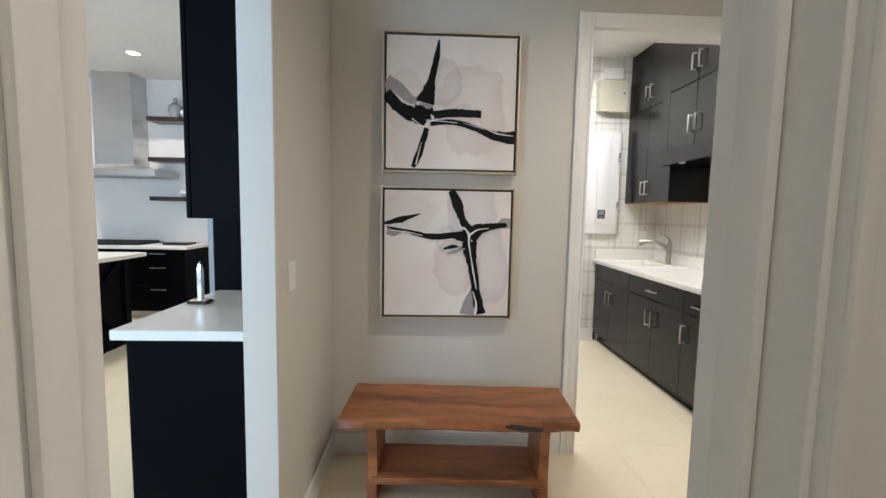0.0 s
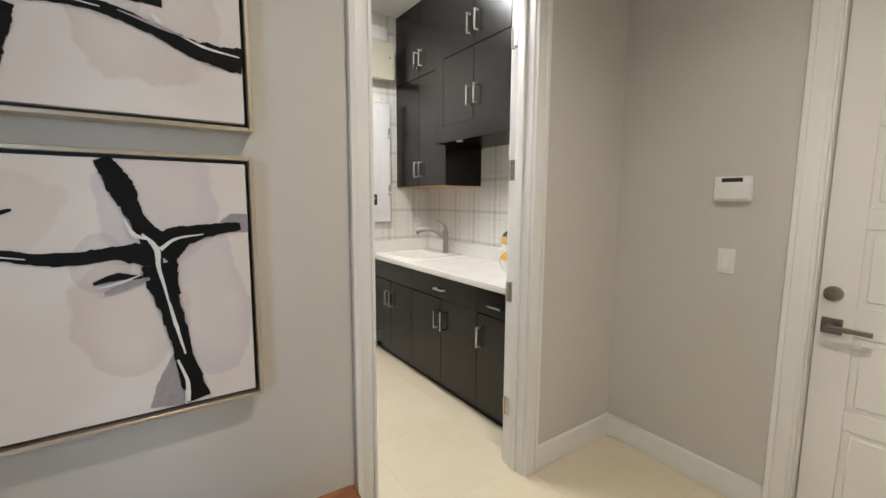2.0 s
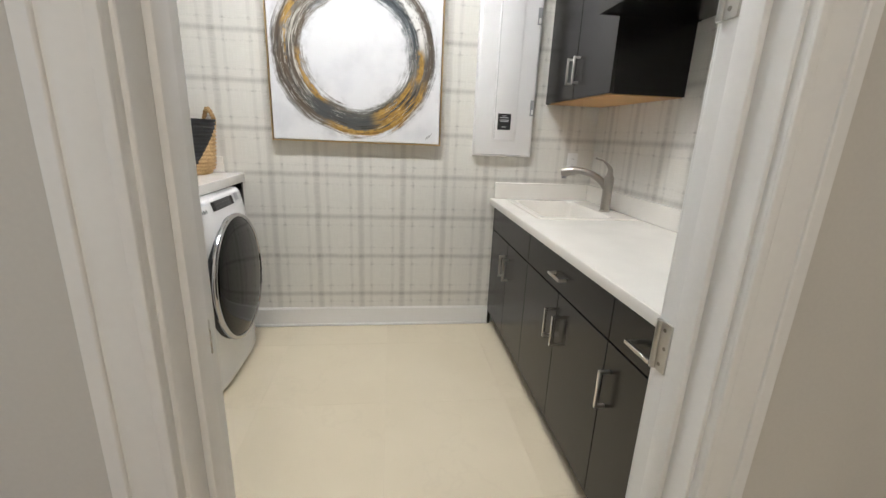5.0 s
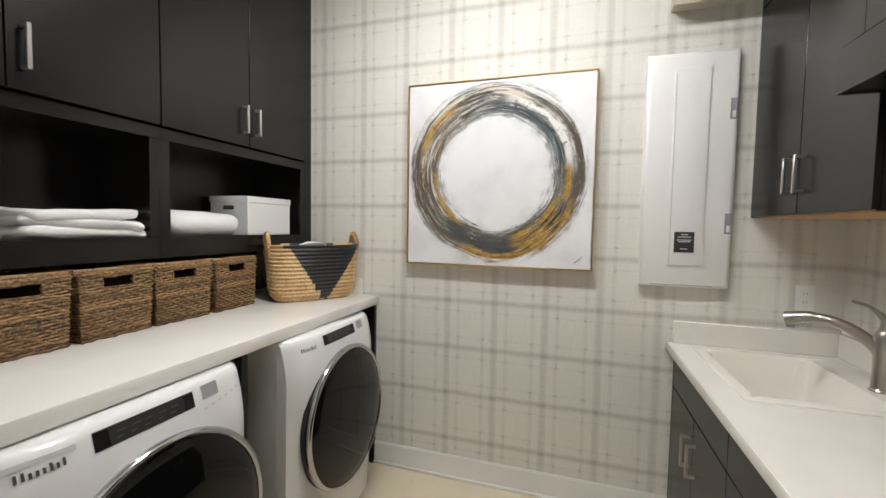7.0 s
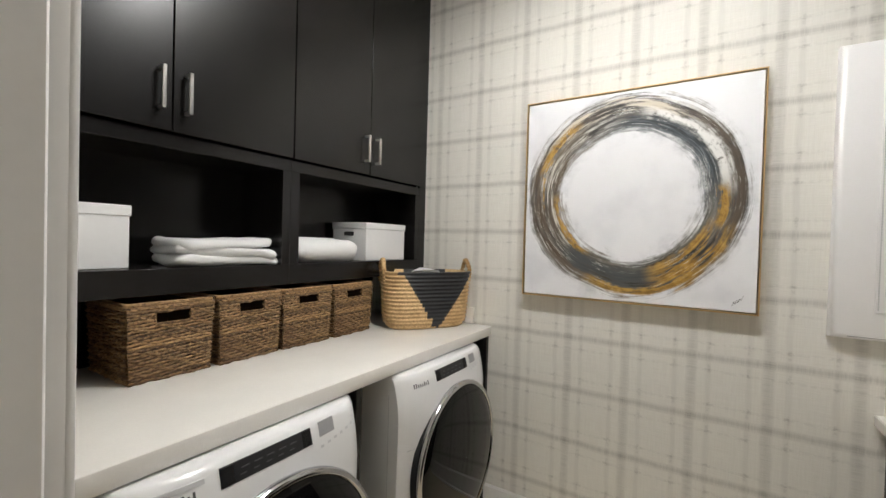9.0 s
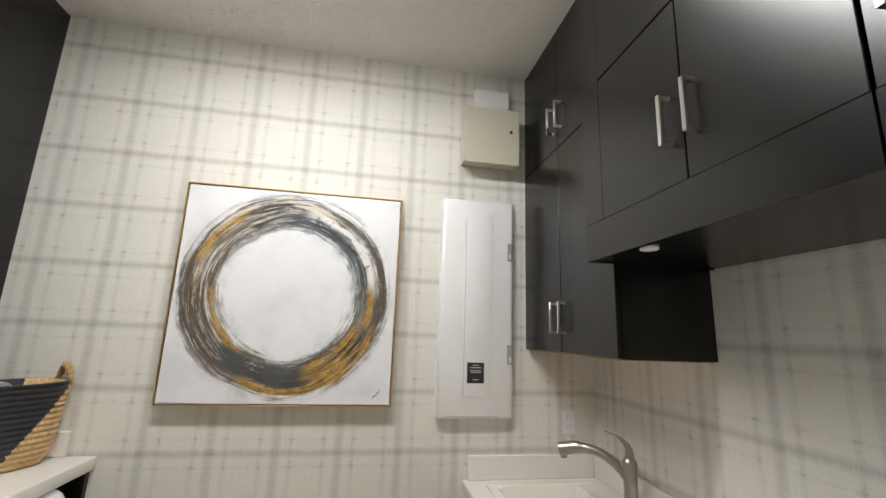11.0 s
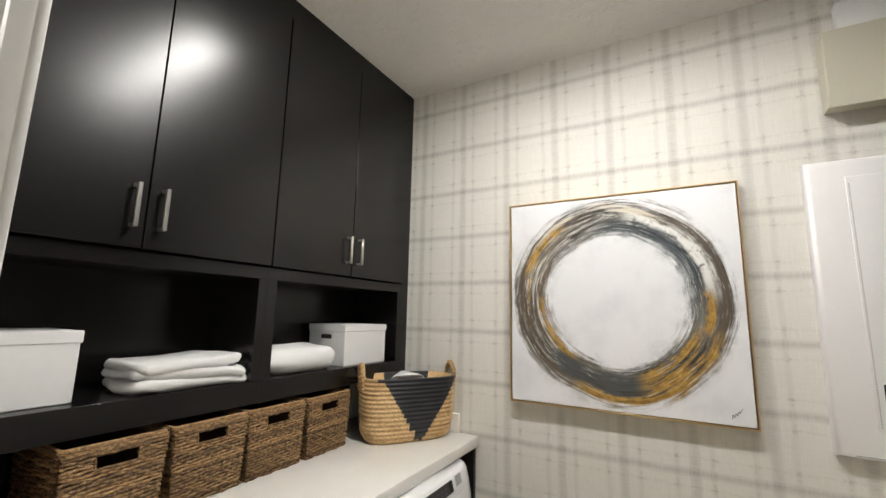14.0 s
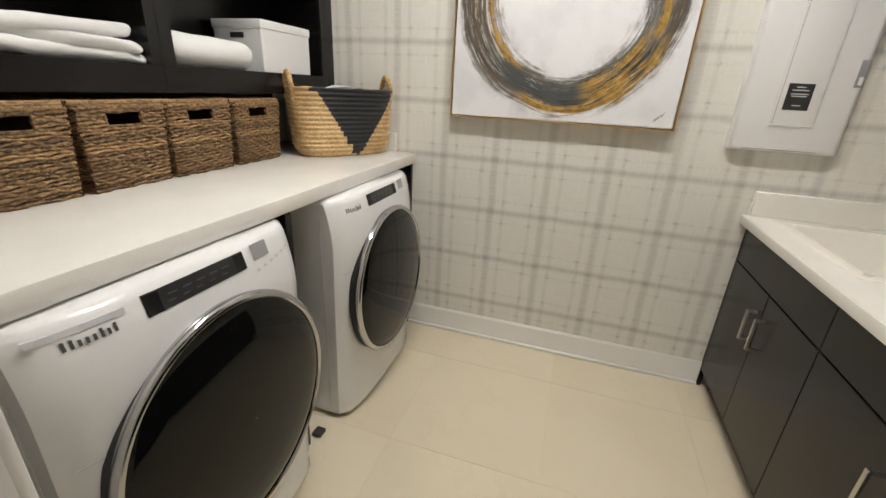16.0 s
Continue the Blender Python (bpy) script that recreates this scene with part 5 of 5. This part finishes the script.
def drop_in_sink():
    """White rectangular basin with rounded walls, a rim and a faucet ledge."""
    s = thing("sink", "white rectangular utility sink with rounded basin", "sink", pose(0, 0, 0.909))

    def ring(x0, x1, y0, y1, r, z):
        out = []
        for cx, cy, a0 in ((x1 - r, y1 - r, 0), (x0 + r, y1 - r, 90), (x0 + r, y0 + r, 180), (x1 - r, y0 + r, 270)):
            out += [(cx + r * math.cos(radians(a0 + 15 * k)), cy + r * math.sin(radians(a0 + 15 * k)), z) for k in range(7)]
        return out

    bm = bmesh.new()
    rows = [ring(1.945, 2.500, 3.975, 4.612, 0.02, 0.000), ring(1.947, 2.498, 3.977, 4.610, 0.02, 0.005), ring(1.955, 2.490, 3.985, 4.602, 0.02, 0.007), ring(1.985, 2.375, 4.02, 4.575, 0.035, 0.006), ring(1.993, 2.367, 4.028, 4.567, 0.04, -0.004), ring(2.008, 2.352, 4.045, 4.550, 0.05, -0.12), ring(2.02, 2.34, 4.06, 4.535, 0.06, -0.19), ring(2.05, 2.31, 4.09, 4.50, 0.06, -0.205)]
    vs = grid_faces(bm, rows, close_u=True)
    bm.faces.new(vs[-1])
    part("basin", bm, M["sink"], s)
    part("drain", lathe(bmesh.new(), [(0.0, 0.002), (0.03, 0.003), (0.042, 0.004), (0.045, 0.0)], 24, pose(2.18, 4.30, -0.2045)), M["nickel"], s, "nickel drain")


drop_in_sink()
fa = thing("faucet", "brushed nickel single-lever pull-out faucet", "faucet", pose(2.425, 4.215, 0.914))
bm = lathe(bmesh.new(), [(0.0, 0.0), (0.032, 0.0), (0.032, 0.006), (0.027, 0.012), (0.026, 0.10), (0.028, 0.15), (0.029, 0.185), (0.026, 0.20), (0.018, 0.21), (0.0, 0.214)], 28)
part("body", bm, M["brushed"], fa)
d = Vector((-0.80, 0.60, 0)).normalized()
bm = bmesh.new()
pts = curve_pts([Vector((0, 0, 0.13)) + d * 0.0, d * 0.045 + Vector((0, 0, 0.175)), d * 0.11 + Vector((0, 0, 0.212)), d * 0.19 + Vector((0, 0, 0.222)), d * 0.27 + Vector((0, 0, 0.205))], 26)
tube(bm, pts, [0.024 - 0.005 * math.sin(math.pi * i / 26) + (0.004 if i > 19 else 0) for i in range(27)], 16)
part("spout", bm, M["brushed"], fa)
bm = bmesh.new()
p = d * 0.255 + Vector((0, 0, 0.195))
tube(bm, [p, p + Vector((0, 0, -0.022))], [0.016, 0.014], 16)
part("spray_head", bm, M["grey_plastic"], fa, "dark spray head")
bm = bmesh.new()
tube(bm, curve_pts([(0.0, 0.0, 0.195), (0.002, 0.006, 0.245), (-0.025, 0.035, 0.285), (-0.06, 0.07, 0.30)], 18), [0.021 - 0.0155 * min(1, i / 12) for i in range(19)], 14)
part("lever", bm, M["brushed"], fa)

solo("vase", lathe(bmesh.new(), [(0.0, 0.0), (0.05, 0.0), (0.058, 0.006), (0.088, 0.035), (0.104, 0.070), (0.102, 0.100), (0.086, 0.128), (0.060, 0.146), (0.040, 0.152), (0.034, 0.160), (0.036, 0.168), (0.028, 0.168), (0.026, 0.15), (0.0, 0.14)], 40), M["glaze"], "squat white vase with burnt-orange glaze on its shoulder", "vase", pose(2.242, 3.125, 0.9095))
solo("vase", lathe(bmesh.new(), [(0.0, 0.0), (0.048, 0.0), (0.055, 0.006), (0.066, 0.06), (0.080, 0.13), (0.088, 0.18), (0.086, 0.215), (0.074, 0.245), (0.050, 0.265), (0.022, 0.273), (0.0, 0.275)], 40), M["glaze_dome"], "taller white jar with gold and black domed top", "vase", pose(2.425, 3.335, 0.9095))


def wall_unit(label, x, y0, y1, z0, splits, doors):
    """Right-hand wall unit; splits: heights between door rows; doors: 1 or 2 a row."""
    c = thing("wall_cabinet", label, "cabinet", Matrix(), "wall cabinets over the sink counter")
    for s in ((x + 0.018, XR - 0.002, y0, y0 + 0.018, z0, CEIL - 0.001), (x + 0.018, XR - 0.002, y1 - 0.018, y1, z0, CEIL - 0.001), (x + 0.018, XR - 0.002, y0 + 0.018, y1 - 0.018, z0 + 0.004, z0 + 0.022), (XR - 0.02, XR - 0.002, y0 + 0.018, y1 - 0.018, z0 + 0.022, CEIL - 0.001)):
        part("carcass_panel", box(bmesh.new(), *s), M["espresso"], c)
    deep = z0 > 1.8
    if deep:
        part("valance", box(bmesh.new(), x, x + 0.018, y0 + 0.001, y1, z0, z0 + 0.1204, bevel=0.001), M["espresso"], c)
    if deep and doors == 2:
        part("filler_strip", box(bmesh.new(), x, x + 0.018, y1 - 0.1086, y1, z0 + 0.1207, CEIL - 0.006, bevel=0.001), M["espresso"], c)
        y1 -= 0.107
    mid = (y0 + y1) / 2
    zs = [z0 + (0.118 if deep else 0.0), *splits, CEIL - 0.006]
    for a, b in zip(zs, zs[1:]):
        hz = a + (0.165 if deep and a < 2.2 else 0.145)
        if doors == 2:
            slab(c, "cabinet_door", x, -1, y0, mid, a + 0.001, b - 0.001, (mid - 0.040, hz, 0.135, True))
            slab(c, "cabinet_door", x, -1, mid, y1, a + 0.001, b - 0.001, (mid + 0.040, hz, 0.135, True))
        else:
            slab(c, "cabinet_door", x, -1, y0, y1, a + 0.001, b - 0.001, (y1 - 0.045, hz, 0.135, True))
    return c


u1 = wall_unit("tall espresso wall cabinet above the sink, two doors over two", 2.17, 3.853, 4.660, 1.520, [2.444], 2)
part("underside", box(bmesh.new(), 2.19, XR - 0.004, 3.872, 4.641, 1.5165, 1.5235), M["under_wood"], u1, "bare orange wood underside")
u2 = wall_unit("deep espresso wall cabinet, two doors over two", 2.07, 3.025, 3.850, 1.832, [2.436], 2)
u3 = wall_unit("narrow espresso wall cabinet beside the doorway", 2.07, YE + 0.004, 3.022, 1.832, [2.436], 1)
part("puck_trim", lathe(bmesh.new(), [(0.0, -0.002), (0.020, -0.003), (0.024, -0.0015), (0.025, 0.006)], 24, pose(2.118, 3.60, 1.832)), M["white_plastic"], u2, "white round grommet under the cabinet")
boxed("cabinet_filler", M["espresso"], "espresso filler strip beside the sink cabinet", "filler panel", (2.172, 2.19, 4.660, YB - 0.002, 1.52, CEIL - 0.001), kind="")

# ---- laundry: ceiling ----
lamp = thing("ceiling_lamp", "lit four-foot fluorescent ceiling lamp with clear prismatic cover", "ceiling lamp", pose(0.998, 3.668, CEIL))
bm = bmesh.new()
box(bm, -0.620, 0.620, -0.095, 0.095, -0.010, -0.0005, bevel=0.002)
part("tray", bm, M["white_plastic"], lamp)
bm = bmesh.new()
grid_faces(bm, [[(x, 0.089 * s, -0.044 + 0.004 * s * s * s * s) for s in (-1, -0.5, 0, 0.5, 1)] for x in (-0.560, 0.0, 0.560)])
part("diffuser", bm, M["tube_glow"], lamp, "glowing prismatic diffuser")
for s in (-1, 1):
    bm = bmesh.new()
    grid_faces(bm, [[(x, s * 0.0895, -0.040), (x, s * 0.093, -0.028), (x, s * 0.096, -0.010)] for x in (-0.602, 0.602)])
    part("diffuser_side", bm, M["side_glow"], lamp, "dimmer ribbed side of the cover")
for sx in (-1, 1):
    bm = bmesh.new()
    grid_faces(bm, [[(x, 0.089 * q, -0.044 + 0.004 * q ** 4) for q in (-1, -0.5, 0, 0.5, 1)] for x in sorted((sx * 0.560, sx * 0.602))])
    part("diffuser_end", bm, M["end_glow"], lamp, "dim end of the cover past the tubes")
    bm = bmesh.new()
    a, b = sorted((sx * 0.604, sx * 0.622))
    box(bm, a, b, -0.098, 0.098, -0.047, -0.008, bevel=0.006, seg=2)
    part("end_cap", bm, M["white_plastic"], lamp)

vent = thing("ceiling_vent", "white louvred ceiling air vent", "vent", pose(-0.02, 3.14, CEIL))
bm = bmesh.new()
for s in ((-0.155, 0.155, -0.175, -0.150), (-0.155, 0.155, 0.150, 0.175), (-0.155, -0.130, -0.150, 0.150), (0.130, 0.155, -0.150, 0.150), (-0.006, 0.006, -0.150, 0.150)):
    box(bm, s[0], s[1], s[2], s[3], -0.008, -0.0005, bevel=0.002)
part("frame", bm, M["white_plastic"], vent)
part("backing", box(bmesh.new(), -0.13, 0.13, -0.15, 0.15, -0.002, -0.0006), M["grey_plastic"], vent)
for k in range(16):
    for x0, x1 in ((-0.130, -0.006), (0.006, 0.130)):
        bm = bmesh.new()
        y = -0.140 + 0.0187 * k
        vs = grid_faces(bm, [[(x0, y - 0.006, -0.0085), (x1, y - 0.006, -0.0085)], [(x0, y + 0.006, -0.0025), (x1, y + 0.006, -0.0025)]])
        part("slat", bm, M["white_plastic"], vent)


def downlight(x, y):
    d = thing("downlight", "lit round recessed ceiling downlight", "downlight", pose(x, y, CEIL), "recessed downlights")
    part("trim_ring", lathe(bmesh.new(), [(0.062, -0.001), (0.085, -0.002), (0.086, -0.006), (0.064, -0.009), (0.062, -0.004)], 32), M["white_plastic"], d)
    part("lens", lathe(bmesh.new(), [(0.0, -0.004), (0.061, -0.004)], 32), M["lens_glow"], d, "glowing lens")


# every beam gets a fitting, the added unseen ones as well
for lx, ly, lp in DOWNLIGHTS:
    downlight(lx, ly)

# ---- kitchen ----
pen = thing("bar_counter", "white quartz counter over a navy-black end cabinet", "counter", pose(-0.952, 2.197, 0))
part("top", box(bmesh.new(), -0.225, 0.330, -0.415, 0.41, 0.875, 0.915, bevel=0.003), M["quartz"], pen)
part("end_panel", box(bmesh.new(), -0.185, 0.330, -0.385, -0.365, 0.0, 0.874, bevel=0.002), M["espresso_navy"], pen)
part("carcass", box(bmesh.new(), -0.165, 0.330, -0.365, 0.41, 0.10, 0.874), M["espresso_navy"], pen)
part("toe_kick", box(bmesh.new(), -0.115, 0.330, -0.36, 0.41, 0.0, 0.10), M["black_matt"], pen)
for k in range(2):
    dr = part("cabinet_door", box(bmesh.new(), -0.185, -0.166, -0.36 + 0.385 * k, 0.02 + 0.385 * k, 0.105, 0.868, bevel=0.002), M["espresso_navy"], pen)
    part("handle", box(bmesh.new(), -0.215, -0.205, -0.02 + 0.06 * k, -0.008 + 0.06 * k, 0.66, 0.80, bevel=0.001), M["nickel"], dr)
uc = thing("wall_cabinet", "navy-black kitchen wall cabinet hung above the bar counter", "cabinet", pose(-0.731, 2.095, 1.345))
part("carcass", box(bmesh.new(), -0.130, 0.109, -0.30, 0.30, 0, 1.55, bevel=0.002), M["espresso_navy"], uc)
part("cabinet_door", box(bmesh.new(), -0.150, -0.132, -0.299, 0.0, 0.0, 1.55, bevel=0.002), M["espresso_navy"], uc)
part("cabinet_door", box(bmesh.new(), -0.150, -0.132, 0.002, 0.299, 0.0, 1.55, bevel=0.002), M["espresso_navy"], uc)
tc = thing("tall_cabinet", "navy-black tall cabinet with a grey appliance edge", "cabinet", pose(-1.00, 3.02, 0))
part("carcass", box(bmesh.new(), -0.20, 0.355, -0.41, 0.41, 0, 2.85, bevel=0.002), M["espresso_navy"], tc)
part("appliance_front", box(bmesh.new(), -0.235, -0.202, -0.40, 0.40, 0.12, 1.9, bevel=0.004), M["grey_plastic"], tc, "dull grey appliance front")

aw = thing("glass_award", "clear faceted glass award on a small dark and gold base", "award", pose(-1.09, 2.255, 0.9155))
part("base", box(bmesh.new(), -0.05, 0.05, -0.032, 0.032, 0, 0.016, bevel=0.003), M["black_gloss"], aw)
part("plaque", box(bmesh.new(), -0.04, 0.04, -0.025, 0.025, 0.016, 0.02, bevel=0.001), M["gold"], aw, "gold plaque")
bm = bmesh.new()
grid_faces(bm, [[(0.018 * math.cos(k * math.pi / 3) * f, 0.014 * math.sin(k * math.pi / 3) * f + 0.006, z) for k in range(6)] for f, z in ((1, 0.02), (1.05, 0.09), (1.0, 0.165), (0.6, 0.195), (0.02, 0.21))], close_u=True)
part("obelisk", bm, M["chrome"], aw, smooth=False)

isl = thing("kitchen_island", "navy-black kitchen island with X panels and white top", "kitchen island", pose(-3.60, 3.50, 0))
part("top", box(bmesh.new(), -0.70, 0.70, -1.10, 1.10, 0.875, 0.915, bevel=0.003), M["quartz"], isl)
part("body", box(bmesh.new(), -0.58, 0.56, -1.02, 1.02, 0.09, 0.874), M["espresso_navy"], isl)
part("plinth", box(bmesh.new(), -0.60, 0.60, -1.04, 1.04, 0.0, 0.09, bevel=0.004), M["espresso_navy"], isl)
for k in range(2):
    y0, y1 = -1.0 + 1.0 * k, 0.0 + 1.0 * k
    for n_, ya, yb in (("post", y0, y0 + 0.07), ("post", y1 - 0.07, y1)):
        part(n_, box(bmesh.new(), 0.56, 0.59, ya, yb, 0.09, 0.874, bevel=0.002), M["espresso_navy"], isl)
    for sgn in (-1, 1):
        bm = bmesh.new()
        L = math.hypot(0.86, 0.78)
        box(bm, 0.0, 0.022, -L / 2, L / 2, -0.035, 0.035, bevel=0.002)
        bm.transform(pose(0.562 + (0.002 if sgn > 0 else 0.0), (y0 + y1) / 2, 0.482, sgn * math.degrees(math.atan2(0.78, 0.86)), 0, 0))
        part("cross_brace", bm, M["espresso_navy"], isl)


def drawer_base(x0, x1):
    c = thing("drawer_cabinet", "navy-black kitchen drawer base with steel pulls", "cabinet", pose((x0 + x1) / 2, KY, 0), "kitchen drawer bases")
    w = (x1 - x0) / 2
    part("carcass", box(bmesh.new(), -w, w, -0.58, -0.002, 0.10, 0.874), M["espresso_navy"], c)
    part("toe_kick", box(bmesh.new(), -w, w, -0.53, -0.52, 0, 0.10), M["trim"], c)
    for a, b in ((0.70, 0.868), (0.43, 0.695), (0.105, 0.425)):
        d = part("drawer_front", box(bmesh.new(), -w + 0.002, w - 0.002, -0.60, -0.581, a, b, bevel=0.002), M["espresso_navy"], c)
        part("handle", box(bmesh.new(), -0.09, 0.09, -0.632, -0.622, b - 0.055, b - 0.043, bevel=0.001), M["steel"], d)
        bm = bmesh.new()
        for x in (-0.08, 0.08):
            box(bm, x - 0.005, x + 0.005, -0.624, -0.599, b - 0.054, b - 0.044)
        part("handle_post", bm, M["steel"], d)


for x0, x1 in ((-5.60, -4.90), (-4.90, -4.15), (-4.15, -3.58), (-3.58, -2.95)):
    drawer_base(x0, x1)
kc = boxed("kitchen_counter", M["quartz"], "white quartz kitchen counter along the tiled wall", "counter", (-5.65, -2.90, KY - 0.63, KY - 0.001, 0.875, 0.915), bevel=0.003, kind="")
ct = thing("cooktop", "black glass cooktop with steel grates on the counter", "cooktop", pose(-3.97, KY - 0.32, 0.9155))
part("plate", box(bmesh.new(), -0.45, 0.45, -0.25, 0.25, 0, 0.010, bevel=0.003), M["black_gloss"], ct)
for k in range(3):
    bm = bmesh.new()
    for y in (-0.2, -0.07, 0.07, 0.2):
        box(bm, -0.42 + 0.29 * k, -0.16 + 0.29 * k, y - 0.006, y + 0.006, 0.010, 0.034)
    for x in (-0.42, -0.17):
        box(bm, x + 0.29 * k, x + 0.012 + 0.29 * k, -0.206, 0.206, 0.012, 0.033)
    part("grate", bm, M["black_matt"], ct)
hd = thing("range_hood", "stainless chimney range hood with a flat canopy", "range hood", pose(-3.95, KY, 1.80))
bm = bmesh.new()
grid_faces(bm, [[(-x, -d, z), (x, -d, z), (x, -0.001, z), (-x, -0.001, z)] for x, d, z in ((0.62, 0.50, 0.0), (0.62, 0.50, 0.045), (0.24, 0.30, 0.12), (0.235, 0.29, CEIL - 1.80 - 0.001))], close_u=True)
part("chimney", bm, M["steel"], hd)
part("canopy_lip", box(bmesh.new(), -0.625, 0.625, -0.505, -0.001, -0.035, 0.0, bevel=0.003), M["steel"], hd)
part("filter", box(bmesh.new(), -0.55, 0.55, -0.45, -0.05, -0.040, -0.034), M["grey_plastic"], hd)
for z in (2.48, 1.97, 1.47):
    for x0, x1 in ((-3.57, -2.75), (-5.55, -4.79)):
        solo("floating_shelf", box(bmesh.new(), x0, x1, KY - 0.25, KY - 0.001, z, z + 0.055, bevel=0.002), M["floating_wood"], "dark wood floating shelf on the tiled wall", "shelf", group="floating shelves")
for sx, sz, hgt, rad, mt, lb in ((-3.27, 2.535, 0.26, 0.085, "grey_plastic", "dark grey bottle vase on a floating shelf"), (-3.10, 2.535, 0.17, 0.10, "white_plastic", "round white pot on a floating shelf"), (-3.15, 1.525, 0.12, 0.09, "light_grey", "small grey bowl on a floating shelf"), (-4.97, 1.525, 0.10, 0.13, "black_gloss", "dark bowl on a floating shelf")):
    solo("shelf_pot", lathe(bmesh.new(), [(0.0, 0.0), (rad * 0.6, 0.0), (rad, hgt * 0.35), (rad * 0.9, hgt * 0.6), (rad * 0.35, hgt * 0.75), (rad * 0.3, hgt), (rad * 0.2, hgt), (0.0, hgt * 0.8)], 28), M[mt], lb, "pot", pose(sx, KY - 0.13, sz))
solo("shelf_tray", box(bmesh.new(), -0.16, 0.16, -0.10, 0.10, 0, 0.03, bevel=0.008), M["black_gloss"], "small black tray on the kitchen counter", "tray", pose(-3.15, KY - 0.35, 0.9155))

# ---- floor tiles, shared mesh ----
T = 0.61
tile_mesh = finish(box(bmesh.new(), -T / 2 + 0.0004, T / 2 - 0.0004, -T / 2 + 0.0004, T / 2 - 0.0004, -0.009, 0.0, bevel=0.0004), "tile", M["floor"], False)
for i in range(-11, 4):
    for j in range(-11, 6):
        tx, ty = 1.17 + (i + 0.5) * T, 2.555 + (j + 0.5) * T
        if ty > KY + 0.3 or (tx > -0.6 and (ty < -1.6 or ty > 5.0)) or tx < KX - 0.3:
            continue
        t = new("tile", tile_mesh)
        t.location = (tx, ty, 0)
        t.parent = floor
